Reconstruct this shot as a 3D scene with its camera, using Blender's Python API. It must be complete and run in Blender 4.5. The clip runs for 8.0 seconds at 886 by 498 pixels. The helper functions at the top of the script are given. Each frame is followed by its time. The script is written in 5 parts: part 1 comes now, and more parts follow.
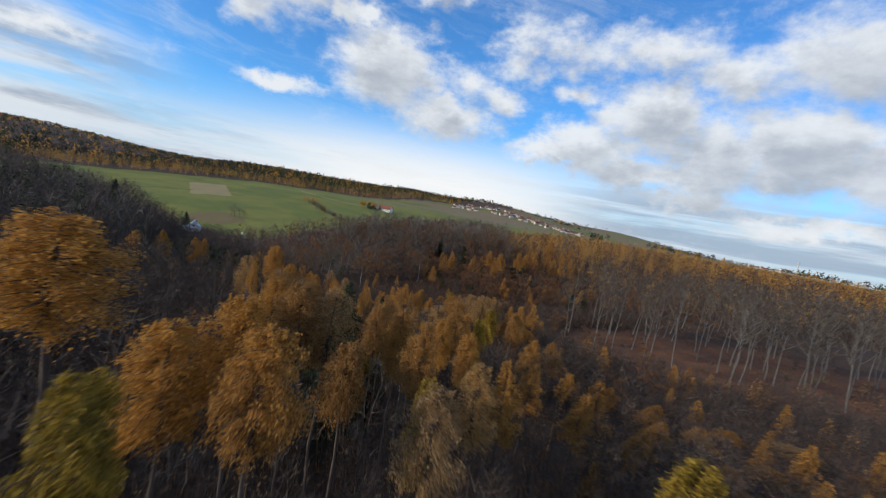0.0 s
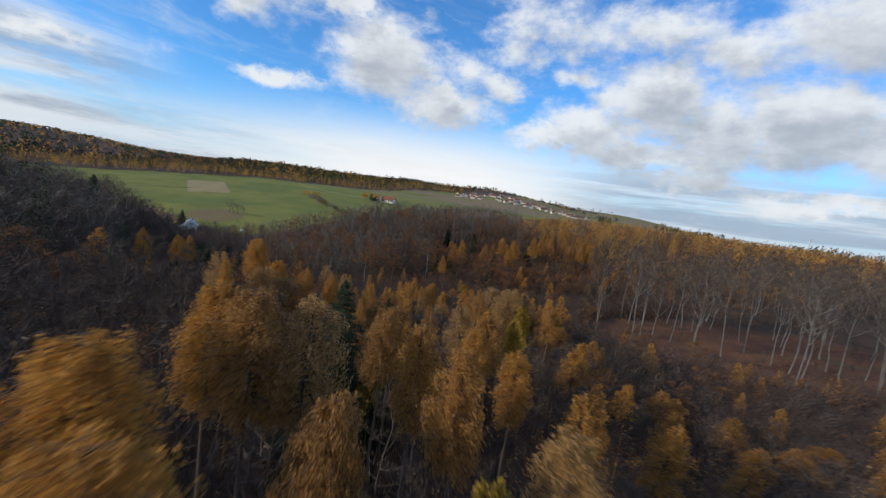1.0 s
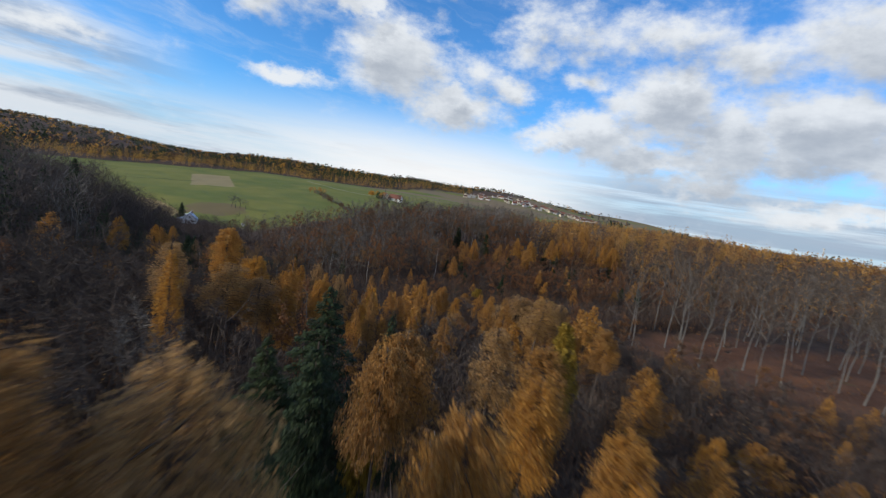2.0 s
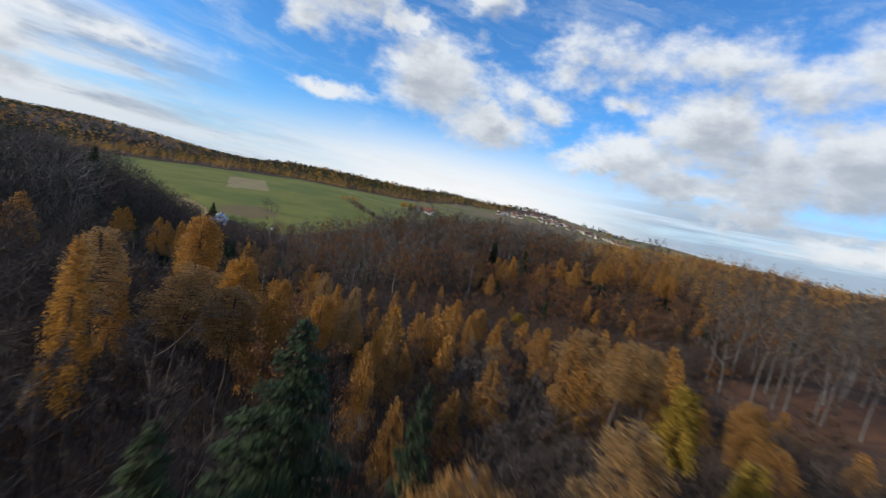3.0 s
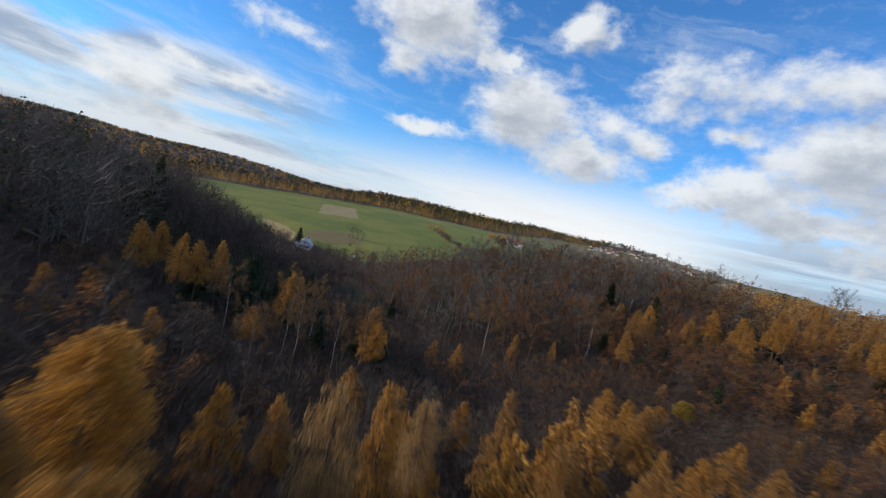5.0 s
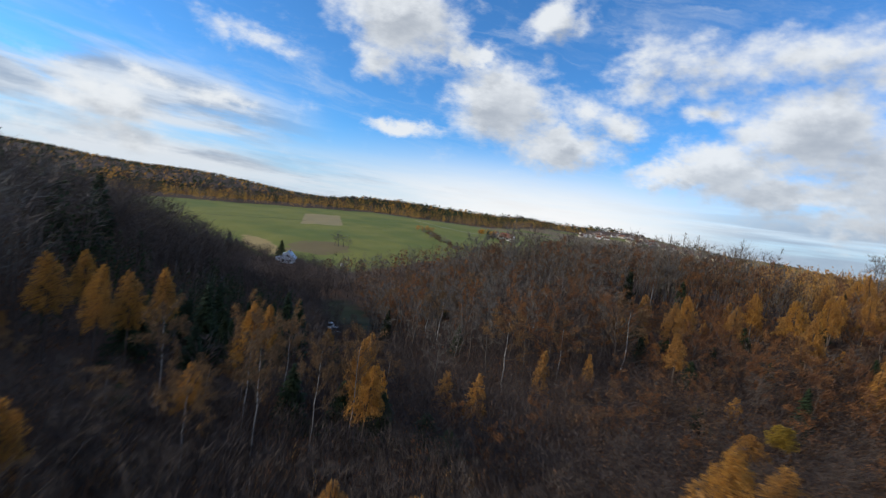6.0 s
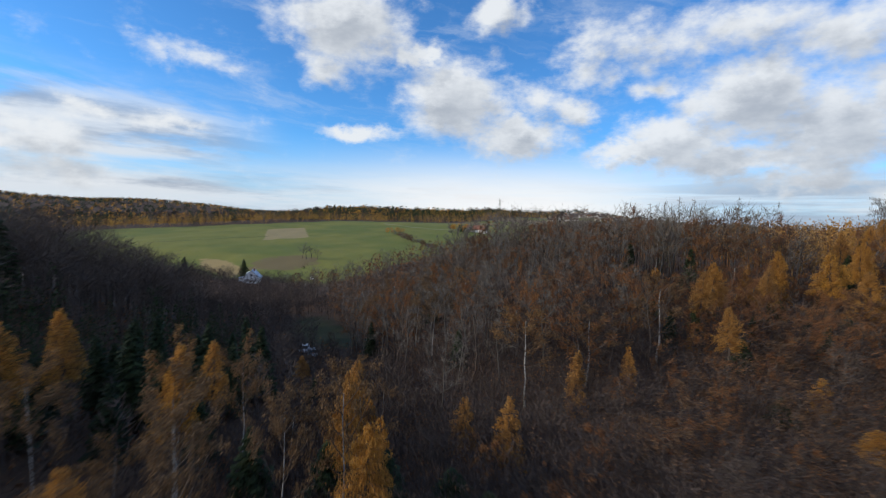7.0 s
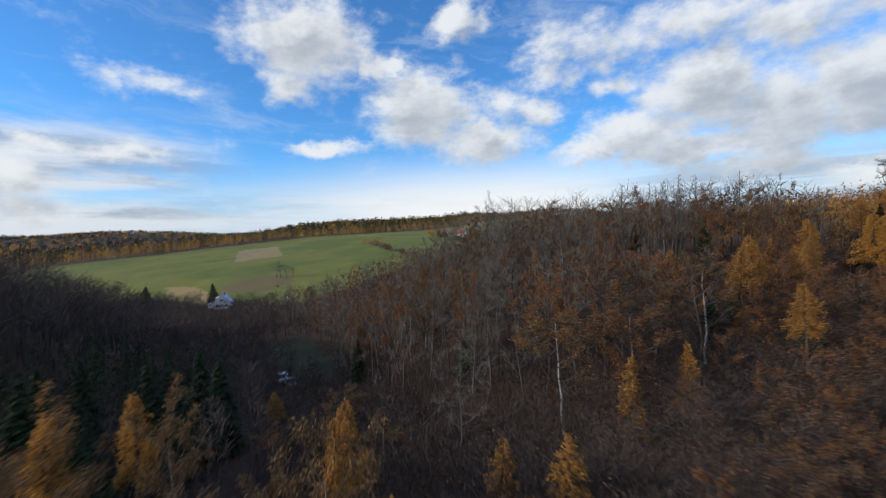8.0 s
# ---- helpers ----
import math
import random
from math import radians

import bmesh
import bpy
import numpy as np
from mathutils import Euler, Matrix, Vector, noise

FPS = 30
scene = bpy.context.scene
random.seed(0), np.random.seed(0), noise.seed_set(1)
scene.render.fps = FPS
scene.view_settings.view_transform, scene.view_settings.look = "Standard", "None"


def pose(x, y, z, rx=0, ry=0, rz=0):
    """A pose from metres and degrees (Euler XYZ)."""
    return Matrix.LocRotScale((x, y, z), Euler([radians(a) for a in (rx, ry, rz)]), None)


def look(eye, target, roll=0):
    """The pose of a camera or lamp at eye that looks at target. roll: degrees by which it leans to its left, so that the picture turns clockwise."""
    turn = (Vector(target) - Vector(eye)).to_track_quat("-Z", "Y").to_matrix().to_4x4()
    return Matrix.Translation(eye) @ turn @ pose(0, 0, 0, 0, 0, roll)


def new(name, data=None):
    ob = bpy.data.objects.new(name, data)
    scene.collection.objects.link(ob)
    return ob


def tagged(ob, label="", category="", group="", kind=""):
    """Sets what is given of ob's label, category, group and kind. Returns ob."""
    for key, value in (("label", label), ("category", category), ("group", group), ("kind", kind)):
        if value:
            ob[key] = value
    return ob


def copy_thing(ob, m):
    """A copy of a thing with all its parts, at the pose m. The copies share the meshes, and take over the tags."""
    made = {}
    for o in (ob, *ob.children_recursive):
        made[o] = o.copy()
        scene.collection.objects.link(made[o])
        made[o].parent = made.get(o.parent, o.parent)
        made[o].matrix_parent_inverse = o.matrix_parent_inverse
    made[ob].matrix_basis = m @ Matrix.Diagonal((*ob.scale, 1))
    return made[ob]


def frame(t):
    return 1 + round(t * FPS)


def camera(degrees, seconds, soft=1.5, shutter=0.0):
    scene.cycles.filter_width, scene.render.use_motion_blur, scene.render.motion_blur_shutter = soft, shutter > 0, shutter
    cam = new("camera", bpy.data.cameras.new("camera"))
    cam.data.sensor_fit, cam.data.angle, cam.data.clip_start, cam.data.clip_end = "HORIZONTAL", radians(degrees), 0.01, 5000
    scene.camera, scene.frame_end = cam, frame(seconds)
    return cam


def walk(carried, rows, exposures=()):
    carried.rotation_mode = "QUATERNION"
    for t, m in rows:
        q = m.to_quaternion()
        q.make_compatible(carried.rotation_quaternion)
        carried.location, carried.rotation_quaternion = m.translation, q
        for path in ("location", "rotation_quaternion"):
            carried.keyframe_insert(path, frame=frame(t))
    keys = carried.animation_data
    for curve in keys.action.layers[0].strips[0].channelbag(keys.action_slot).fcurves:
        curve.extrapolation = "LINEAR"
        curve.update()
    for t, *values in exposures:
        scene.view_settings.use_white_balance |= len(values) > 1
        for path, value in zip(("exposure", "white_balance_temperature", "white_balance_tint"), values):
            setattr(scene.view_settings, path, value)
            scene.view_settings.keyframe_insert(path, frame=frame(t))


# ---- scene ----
# The camera and its flight: seconds, eye, target, roll.
cam = camera(90.5, 8.0, soft=1.1, shutter=0.8)
PATH = [
    (0, (-1.491, 2.913, 45.299), (-1.501, 4.906, 45.131), 10.3),
    (0.5, (-2.22, 8.558, 44.524), (-2.242, 10.549, 44.334), 9.1),
    (1, (-2.934, 14.02, 43.662), (-2.957, 16.009, 43.447), 8.1),
    (1.2, (-3.193, 16.135, 43.364), (-3.218, 18.122, 43.138), 7.8),
    (2.3, (-4.901, 29.008, 41.338), (-4.976, 30.995, 41.131), 10.3),
    (2.5, (-5.22, 31.474, 41.01), (-5.321, 33.461, 40.809), 10.8),
    (3, (-6.423, 37.666, 39.893), (-6.615, 39.649, 39.724), 12.3),
    (3.5, (-7.741, 43.732, 39.15), (-8.06, 45.701, 39.0), 13.9),
    (4, (-9.396, 49.78, 38.568), (-9.842, 51.724, 38.431), 14.8),
    (4.5, (-11.346, 55.801, 38.148), (-11.884, 57.723, 38.026), 15.1),
    (4.7, (-12.12, 58.099, 38.023), (-12.689, 60.013, 37.907), 14.8),
    (5.8, (-17.901, 71.27, 37.637), (-18.465, 73.186, 37.533), 10.3),
    (6, (-18.966, 73.594, 37.506), (-19.506, 75.516, 37.4), 8.9),
    (6.5, (-21.628, 79.169, 36.673), (-22.097, 81.111, 36.571), 5.0),
    (7, (-24.013, 84.425, 35.759), (-24.426, 86.38, 35.663), 2.2),
    (7.5, (-26.244, 89.527, 34.745), (-26.6, 91.493, 34.661), -0.2),
    (8, (-27.956, 94.046, 33.941), (-28.271, 96.02, 33.88), -2.5),
]
walk(cam, [(t, look(eye, target, roll)) for t, eye, target, roll in PATH])
scene.view_settings.exposure = 0.0

# ---- the sky, its clouds and the low autumn sun ----
SUN_AZ, SUN_EL = -112.0, 19.5   # degrees, azimuth clockwise from +y
world = bpy.data.worlds.new("sky")
scene.world = world
world.use_nodes = True

# Cumulus: azimuth, elevation, half width, half height (degrees), density.
CLOUDS = [
    (-25.3, 23.6, 8.4, 4.4, 1.30), (-27.9, 18.5, 3.4, 2.1, 0.75), (-15.3, 21.1, 2.8, 1.9, 1.00), (-5.9, 25.8, 3.7, 2.3, 0.95), (-10.8, 15.9, 6.9, 5.0, 1.30), (-3.4, 11.6, 6.8, 2.5, 1.20), (3.8, 14.5, 2.9, 1.9, 1.00), (-0.4, 15.6, 4.0, 2.9, 0.80), (5.4, 20.3, 3.4, 4.6, 0.75), (-22.9, 11.2, 4.0, 1.4, 1.00), (-42.5, 17.8, 4.7, 1.8, 0.70), (-49.6, 10.8, 3.6, 1.1, 0.70), (-44.0, 10.4, 4.1, 1.1, 0.70),
]
CLOUDS += [
    (22.2, 14.6, 6.5, 4.4, 1.35), (15.5, 10.8, 6.6, 3.2, 1.30), (10.2, 9.8, 4.7, 1.9, 1.20), (28.8, 10.3, 6.1, 5.0, 1.30), (21.1, 8.4, 11.2, 2.3, 1.10), (27.8, 6.0, 6.2, 1.2, 0.85), (13.4, 17.0, 3.3, 1.7, 0.75), (11.9, 21.8, 7.9, 2.6, 0.70), (20.2, 22.1, 9.7, 2.8, 0.85), (28.6, 19.9, 6.1, 3.2, 0.95), (-54.9, 7.5, 4.3, 2.6, 1.00), (-52.9, 4.3, 6.6, 1.4, 0.80),
    (36, 12, 7, 5, 1.3), (45, 11, 9, 5.5, 1.2), (58, 10, 12, 5.5, 1.0), (40, 20.5, 12, 4.6, 1.0), (56, 21, 11, 5, 0.9), (42, 4.5, 14, 1.2, 0.9), (75, 14, 12, 5, 1.0), (-78, 16, 10, 4, 1.0),
]


class Nodes:
    """Short hand for wiring shader nodes."""

    def __init__(self, tree):
        self.tree = tree
        tree.nodes.clear()

    def add(self, kind):
        return self.tree.nodes.new(kind)

    def link(self, value, socket):
        if isinstance(value, bpy.types.NodeSocket):
            self.tree.links.new(value, socket)
        else:
            socket.default_value = value

    def math(self, op, *values, clamp=False):
        n = self.add("ShaderNodeMath")
        n.operation, n.use_clamp = op, clamp
        for i, v in enumerate(values):
            self.link(v, n.inputs[i])
        return n.outputs[0]

    def vec(self, op, *values):
        n = self.add("ShaderNodeVectorMath")
        n.operation = op
        for i, v in enumerate(values):
            self.link(v, n.inputs[i])
        return n.outputs[1] if op in ("LENGTH", "DOT_PRODUCT", "DISTANCE") else n.outputs[0]

    def xyz(self, x, y, z):
        n = self.add("ShaderNodeCombineXYZ")
        for i, v in enumerate((x, y, z)):
            self.link(v, n.inputs[i])
        return n.outputs[0]

    def split(self, v):
        n = self.add("ShaderNodeSeparateXYZ")
        self.link(v, n.inputs[0])
        return n.outputs

    def noise(self, vector, scale, detail=4.0, rough=0.55, distortion=0.0, color=False):
        n = self.add("ShaderNodeTexNoise")
        self.link(vector, n.inputs["Vector"])
        n.inputs["Scale"].default_value = scale
        n.inputs["Detail"].default_value = detail
        n.inputs["Roughness"].default_value = rough
        n.inputs["Distortion"].default_value = distortion
        return n.outputs["Color" if color else "Fac"]

    def span(self, value, a, b, lo=0.0, hi=1.0, smooth=True):
        n = self.add("ShaderNodeMapRange")
        n.interpolation_type = "SMOOTHSTEP" if smooth else "LINEAR"
        for i, v in enumerate((value, a, b, lo, hi)):
            self.link(v, n.inputs[i])
        return n.outputs[0]

    def mix(self, fac, a, b, blend="MIX"):
        n = self.add("ShaderNodeMix")
        n.data_type, n.blend_type = "RGBA", blend
        self.link(fac, n.inputs[0])
        for v, i in ((a, 6), (b, 7)):
            self.link((*v, 1) if isinstance(v, tuple) and len(v) == 3 else v, n.inputs[i])
        return n.outputs[2]


def cloud_field():
    """A group: azimuth and elevation in degrees in, density of cumulus and of high veils out."""
    g = bpy.data.node_groups.new("cloud_field", "ShaderNodeTree")
    g.interface.new_socket("Angles", in_out="INPUT", socket_type="NodeSocketVector")
    g.interface.new_socket("Cumulus", in_out="OUTPUT", socket_type="NodeSocketFloat")
    g.interface.new_socket("Veil", in_out="OUTPUT", socket_type="NodeSocketFloat")
    n = Nodes(g)
    src, out = n.add("NodeGroupInput"), n.add("NodeGroupOutput")
    ang = src.outputs[0]
    warp = n.vec("SUBTRACT", n.noise(n.vec("MULTIPLY", ang, (0.10, 0.16, 0.1)), 1.0, 7, 0.62, 0.2, True), (0.5, 0.5, 0.5))
    bent = n.vec("ADD", ang, n.vec("MULTIPLY", warp, (9.0, 5.6, 0.0)))
    curl = n.vec("SUBTRACT", n.noise(n.vec("MULTIPLY", ang, (0.34, 0.46, 0.1)), 1.0, 4, 0.55, 0.0, True), (0.5, 0.5, 0.5))
    bent = n.vec("ADD", bent, n.vec("MULTIPLY", curl, (5.0, 3.4, 0.0)))
    total = None
    for a, e, w, h, s in CLOUDS:
        away = n.vec("LENGTH", n.vec("MULTIPLY", n.vec("SUBTRACT", bent, (a, e, 0)), (1 / w, 1 / h, 0)))
        d = n.math("MULTIPLY", n.math("SUBTRACT", 1.0, n.math("MULTIPLY", away, 0.72)), s)
        total = d if total is None else n.math("SMOOTH_MAX", total, d, 0.18)
    # loose cloud outside the view, and torn edges everywhere
    loose = n.noise(n.vec("MULTIPLY", ang, (0.045, 0.075, 0)), 1.0, 6, 0.6)
    az = n.split(ang)[0]
    behind = n.span(n.math("ABSOLUTE", az), 62, 85)
    total = n.math("MAXIMUM", n.math("MULTIPLY", n.math("SUBTRACT", loose, 0.36), n.math("MULTIPLY", behind, 2.6)), total)
    fine = n.math("SUBTRACT", n.noise(n.vec("MULTIPLY", ang, (0.24, 0.38, 0)), 1.0, 8, 0.62), 0.5)
    total = n.math("ADD", total, n.math("MULTIPLY", fine, 1.25))
    n.link(total, out.inputs[0])
    # high veils drawn out along the wind, and long banks of stratus low down
    el = n.split(ang)[1]
    slant = n.vec("ADD", ang, n.xyz(0.0, n.math("MULTIPLY", az, 0.10), 0.0))
    long_ = n.noise(n.vec("ADD", n.vec("MULTIPLY", slant, (0.050, 0.30, 0)), n.vec("MULTIPLY", warp, (0.9, 0.9, 0))), 1.0, 8, 0.62, 0.6)
    veil = n.span(long_, 0.48, 0.84, 0.0, 0.52)
    low = n.noise(n.vec("MULTIPLY", ang, (0.055, 0.50, 0)), 1.0, 7, 0.6, 0.3)
    bank = n.math("MULTIPLY", n.span(low, 0.33, 0.62), n.span(el, 8.5, 2.5))
    n.link(n.math("MAXIMUM", veil, bank), out.inputs[1])
    return g


w = Nodes(world.node_tree)
way = w.split(w.vec("NORMALIZE", w.add("ShaderNodeTexCoord").outputs["Generated"]))
azim = w.math("MULTIPLY", w.math("ARCTAN2", way[0], way[1]), 180 / math.pi)
elev = w.math("MULTIPLY", w.math("ARCSINE", way[2]), 180 / math.pi)
field = cloud_field()


def clouds_at(lift, side):
    n = w.add("ShaderNodeGroup")
    n.node_tree = field
    w.link(w.xyz(w.math("ADD", azim, side), w.math("ADD", elev, lift), 0.0), n.inputs[0])
    return n.outputs


here, above = clouds_at(0.0, 0.0), clouds_at(2.3, -1.5)
cover = w.span(here[0], 0.02, 0.80)
thick = w.math("MULTIPLY", w.span(above[0], 0.05, 0.95), w.span(w.noise(w.xyz(w.math("MULTIPLY", azim, 0.16), w.math("MULTIPLY", elev, 0.24), 3.0), 1.0, 5), 0.25, 0.55, 0.6, 1.0))
sky = w.add("ShaderNodeTexSky")
sky.sky_type, sky.sun_disc, sky.sun_elevation, sky.sun_rotation = "NISHITA", False, radians(SUN_EL), radians(SUN_AZ)
sky.altitude, sky.air_density, sky.dust_density, sky.ozone_density = 400, 1.0, 0.0, 2.5
clear = w.mix(1.0, sky.outputs[0], (0.070, 0.142, 0.206), "MULTIPLY")
grey_bank = w.noise(w.xyz(w.math("MULTIPLY", azim, 0.07), w.math("MULTIPLY", elev, 0.55), 7.0), 1.0, 6, 0.6)
pale = w.mix(w.math("MULTIPLY", w.span(grey_bank, 0.45, 0.66), w.span(elev, 8.0, 4.0)), (0.70, 0.77, 0.85), (0.36, 0.43, 0.54))
clear = w.mix(w.span(elev, 11.0, 0.5, 0.0, 0.85), clear, (0.50, 0.61, 0.75))
veiled = w.mix(w.math("MULTIPLY", here[1], 0.85), clear, pale)
glow = w.math("MULTIPLY", w.span(elev, 12, 3), w.span(w.math("ABSOLUTE", w.math("ADD", azim, 4.0)), 34, 4))
veiled = w.mix(w.math("MULTIPLY", glow, 0.8), veiled, (1.0, 0.99, 0.98))
# grey streaks of stratus to the west
tilted = w.math("ADD", w.math("MULTIPLY", elev, 0.26), w.math("MULTIPLY", azim, 0.022))
streak = w.noise(w.xyz(w.math("MULTIPLY", azim, 0.045), tilted, 5.0), 1.0, 7, 0.58, 0.4)
west = w.math("MULTIPLY", w.span(azim, -30, -45), w.math("MULTIPLY", w.span(elev, 16, 9.5), w.span(elev, 0.3, 2.0)))
east = w.math("MULTIPLY", w.span(azim, 8, 24), w.math("MULTIPLY", w.span(elev, 7.5, 5.0), w.span(elev, 0.0, 1.0)))
strips = w.noise(w.xyz(w.math("MULTIPLY", azim, 0.05), w.math("MULTIPLY", elev, 0.8), 14.0), 1.0, 6, 0.58, 0.3)
veiled = w.mix(w.math("MULTIPLY", w.math("MULTIPLY", east, w.span(strips, 0.36, 0.56)), 0.8), veiled, (0.34, 0.43, 0.56))
shade = w.mix(w.span(w.noise(w.xyz(w.math("MULTIPLY", azim, 0.05), w.math("MULTIPLY", elev, 0.30), 9.0), 1.0, 6, 0.6), 0.40, 0.60), (0.36, 0.42, 0.52), (0.72, 0.77, 0.83))
veiled = w.mix(w.math("MULTIPLY", w.math("MULTIPLY", west, w.span(streak, 0.34, 0.54)), 0.9), veiled, shade)
body = w.mix(w.math("MULTIPLY", thick, 0.80), (0.83, 0.865, 0.90), w.mix(w.span(w.noise(w.xyz(w.math("MULTIPLY", azim, 0.10), w.math("MULTIPLY", elev, 0.22), 11.0), 1.0, 7, 0.6), 0.35, 0.68), (0.33, 0.375, 0.445), (0.58, 0.62, 0.67)))
seen = w.mix(w.math("MULTIPLY", cover, 0.96), veiled, body)
ground_haze = w.span(elev, 0.0, -3.0)
seen = w.mix(ground_haze, seen, (0.16, 0.15, 0.12))
back = w.add("ShaderNodeBackground")
w.link(seen, back.inputs[0])
back.inputs[1].default_value = 1.0
w.link(back.outputs[0], w.add("ShaderNodeOutputWorld").inputs[0])

sun = new("sun", bpy.data.lights.new("sun", "SUN"))
sun.data.energy, sun.data.angle, sun.data.color = 3.5, radians(3.0), (1.0, 0.93, 0.80)
toward = Vector((math.sin(radians(SUN_AZ)) * math.cos(radians(SUN_EL)), math.cos(radians(SUN_AZ)) * math.cos(radians(SUN_EL)), math.sin(radians(SUN_EL))))
sun.matrix_world = look(tuple(toward * 300), (0, 0, 0))


# ---- materials ----
def surface(name, rough=0.8):
    m = bpy.data.materials.new(name)
    m.use_nodes = True
    n = Nodes(m.node_tree)
    bsdf, out = n.add("ShaderNodeBsdfPrincipled"), n.add("ShaderNodeOutputMaterial")
    bsdf.inputs["Roughness"].default_value = rough
    bsdf.inputs["Specular IOR Level"].default_value = 0.25
    n.link(bsdf.outputs[0], out.inputs[0])
    return m, n, bsdf


def ramp(n, value, stops):
    r = n.add("ShaderNodeValToRGB")
    n.link(value, r.inputs[0])
    cr = r.color_ramp
    while len(cr.elements) < len(stops):
        cr.elements.new(0.5)
    for e, (p, c) in zip(cr.elements, stops):
        e.position, e.color = p, (*c, 1)
    return r.outputs[0]


def leafy(name, stops, spread=0.45, glow=0.35):
    """Leaves or needles: hue by tree, tone by clump, and light that passes through."""
    m, n, b = surface(name, 0.75)
    obj = n.add("ShaderNodeObjectInfo").outputs["Random"]
    isl = n.add("ShaderNodeNewGeometry").outputs["Random Per Island"]
    spot = n.span(n.noise(n.add("ShaderNodeNewGeometry").outputs["Position"], 0.21, 2), 0.3, 0.7)
    hue = ramp(n, n.math("ADD", n.math("MULTIPLY", obj, 0.5), n.math("ADD", n.math("MULTIPLY", spot, 0.3), n.math("MULTIPLY", isl, 0.2))), stops)
    tone = n.span(isl, 0.0, 1.0, 1 - spread, 1 + spread, False)
    col = n.mix(1.0, hue, n.xyz(tone, tone, tone), "MULTIPLY")
    n.link(col, b.inputs["Base Color"])
    thin = n.add("ShaderNodeBsdfTranslucent")
    n.link(col, thin.inputs[0])
    both = n.add("ShaderNodeMixShader")
    both.inputs[0].default_value = glow
    n.link(b.outputs[0], both.inputs[1])
    n.link(thin.outputs[0], both.inputs[2])
    out = [x for x in n.tree.nodes if x.type == "OUTPUT_MATERIAL"][0]
    n.link(both.outputs[0], out.inputs[0])
    return m


def woody(name, dark, light, stretch=(6, 6, 0.8), rough=0.9, patch=None):
    """Bark and twigs: streaks along the stem and blotches."""
    m, n, b = surface(name, rough)
    at = n.add("ShaderNodeTexCoord").outputs["Object"]
    isl = n.add("ShaderNodeNewGeometry").outputs["Random Per Island"]
    streak = n.noise(n.vec("MULTIPLY", at, stretch), 1.0, 5, 0.6)
    blotch = n.noise(at, 0.6, 3)
    v = n.math("ADD", n.math("MULTIPLY", streak, 0.6), n.math("ADD", n.math("MULTIPLY", blotch, 0.25), n.math("MULTIPLY", isl, 0.3)))
    col = n.mix(n.span(v, 0.3, 0.85), dark, light)
    if patch:
        col = n.mix(n.span(n.noise(n.vec("MULTIPLY", at, (2, 2, 7)), 1.0, 4), 0.56, 0.64), col, patch)
    n.link(col, b.inputs["Base Color"])
    bump = n.add("ShaderNodeBump")
    bump.inputs["Strength"].default_value = 0.4
    n.link(streak, bump.inputs["Height"])
    n.link(bump.outputs[0], b.inputs["Normal"])
    return m


def plain(name, colour, rough=0.7, grain=0.15, scale=3.0, metal=0.0):
    m, n, b = surface(name, rough)
    at = n.add("ShaderNodeTexCoord").outputs["Object"]
    v = n.math("ADD", n.math("MULTIPLY", n.noise(at, scale, 5), 0.6), n.math("MULTIPLY", n.noise(at, scale * 0.13, 3), 0.4))
    tone = n.span(v, 0.3, 0.7, 1 - grain, 1 + grain, False)
    n.link(n.mix(1.0, colour, n.xyz(tone, tone, tone), "MULTIPLY"), b.inputs["Base Color"])
    b.inputs["Metallic"].default_value = metal
    return m


LARCH = leafy("larch_needles", [(0.0, (0.295, 0.168, 0.070)), (0.3, (0.395, 0.208, 0.065)), (0.62, (0.485, 0.245, 0.056)), (1.0, (0.54, 0.278, 0.048))], 0.24, 0.48)
# brighter copy of LARCH: the sun on the far belt is put into its colour
SUNLIT_LARCH = leafy("sunlit_golden_larch_needles", [(0.0, (0.42, 0.22, 0.065)), (0.5, (0.53, 0.30, 0.07)), (1.0, (0.60, 0.36, 0.08))], 0.24, 0.4)
LARCH_TAN = leafy("faded_larch_needles", [(0.0, (0.30, 0.190, 0.095)), (0.5, (0.41, 0.245, 0.10)), (1.0, (0.47, 0.27, 0.085))], 0.24, 0.45)
LEMON = leafy("yellow_green_leaves", [(0.0, (0.26, 0.18, 0.03)), (1.0, (0.36, 0.23, 0.03))])
RUST = leafy("rusty_leaves", [(0.0, (0.105, 0.070, 0.046)), (0.4, (0.150, 0.085, 0.046)), (0.8, (0.215, 0.098, 0.040)), (1.0, (0.205, 0.125, 0.040))], 0.3)
OCHRE = leafy("orange_brown_leaves", [(0.0, (0.135, 0.066, 0.036)), (0.5, (0.205, 0.092, 0.038)), (1.0, (0.275, 0.125, 0.038))], 0.3)
SPRUCE = leafy("spruce_needles", [(0.0, (0.022, 0.034, 0.014)), (0.6, (0.030, 0.046, 0.017)), (1.0, (0.042, 0.058, 0.020))], 0.4, 0.1)
BIRCH = leafy("birch_leaves", [(0.0, (0.135, 0.088, 0.052)), (0.6, (0.190, 0.110, 0.050)), (1.0, (0.27, 0.140, 0.044))], 0.3)
TWIG = woody("brown_twigs", (0.050, 0.038, 0.031), (0.112, 0.084, 0.067))
# darker copy of DARK_TWIG: part of the gully's dimness is put into the colour
SCRUB = woody("dimmed_scrub_twigs", (0.042, 0.032, 0.029), (0.092, 0.069, 0.060))
DARK_TWIG = woody("purple_brown_twigs", (0.064, 0.049, 0.041), (0.140, 0.105, 0.087))
TWIG_GREY = woody("grey_twigs", (0.105, 0.091, 0.075), (0.215, 0.188, 0.156))
BARK = woody("brown_bark", (0.045, 0.034, 0.027), (0.13, 0.10, 0.082))
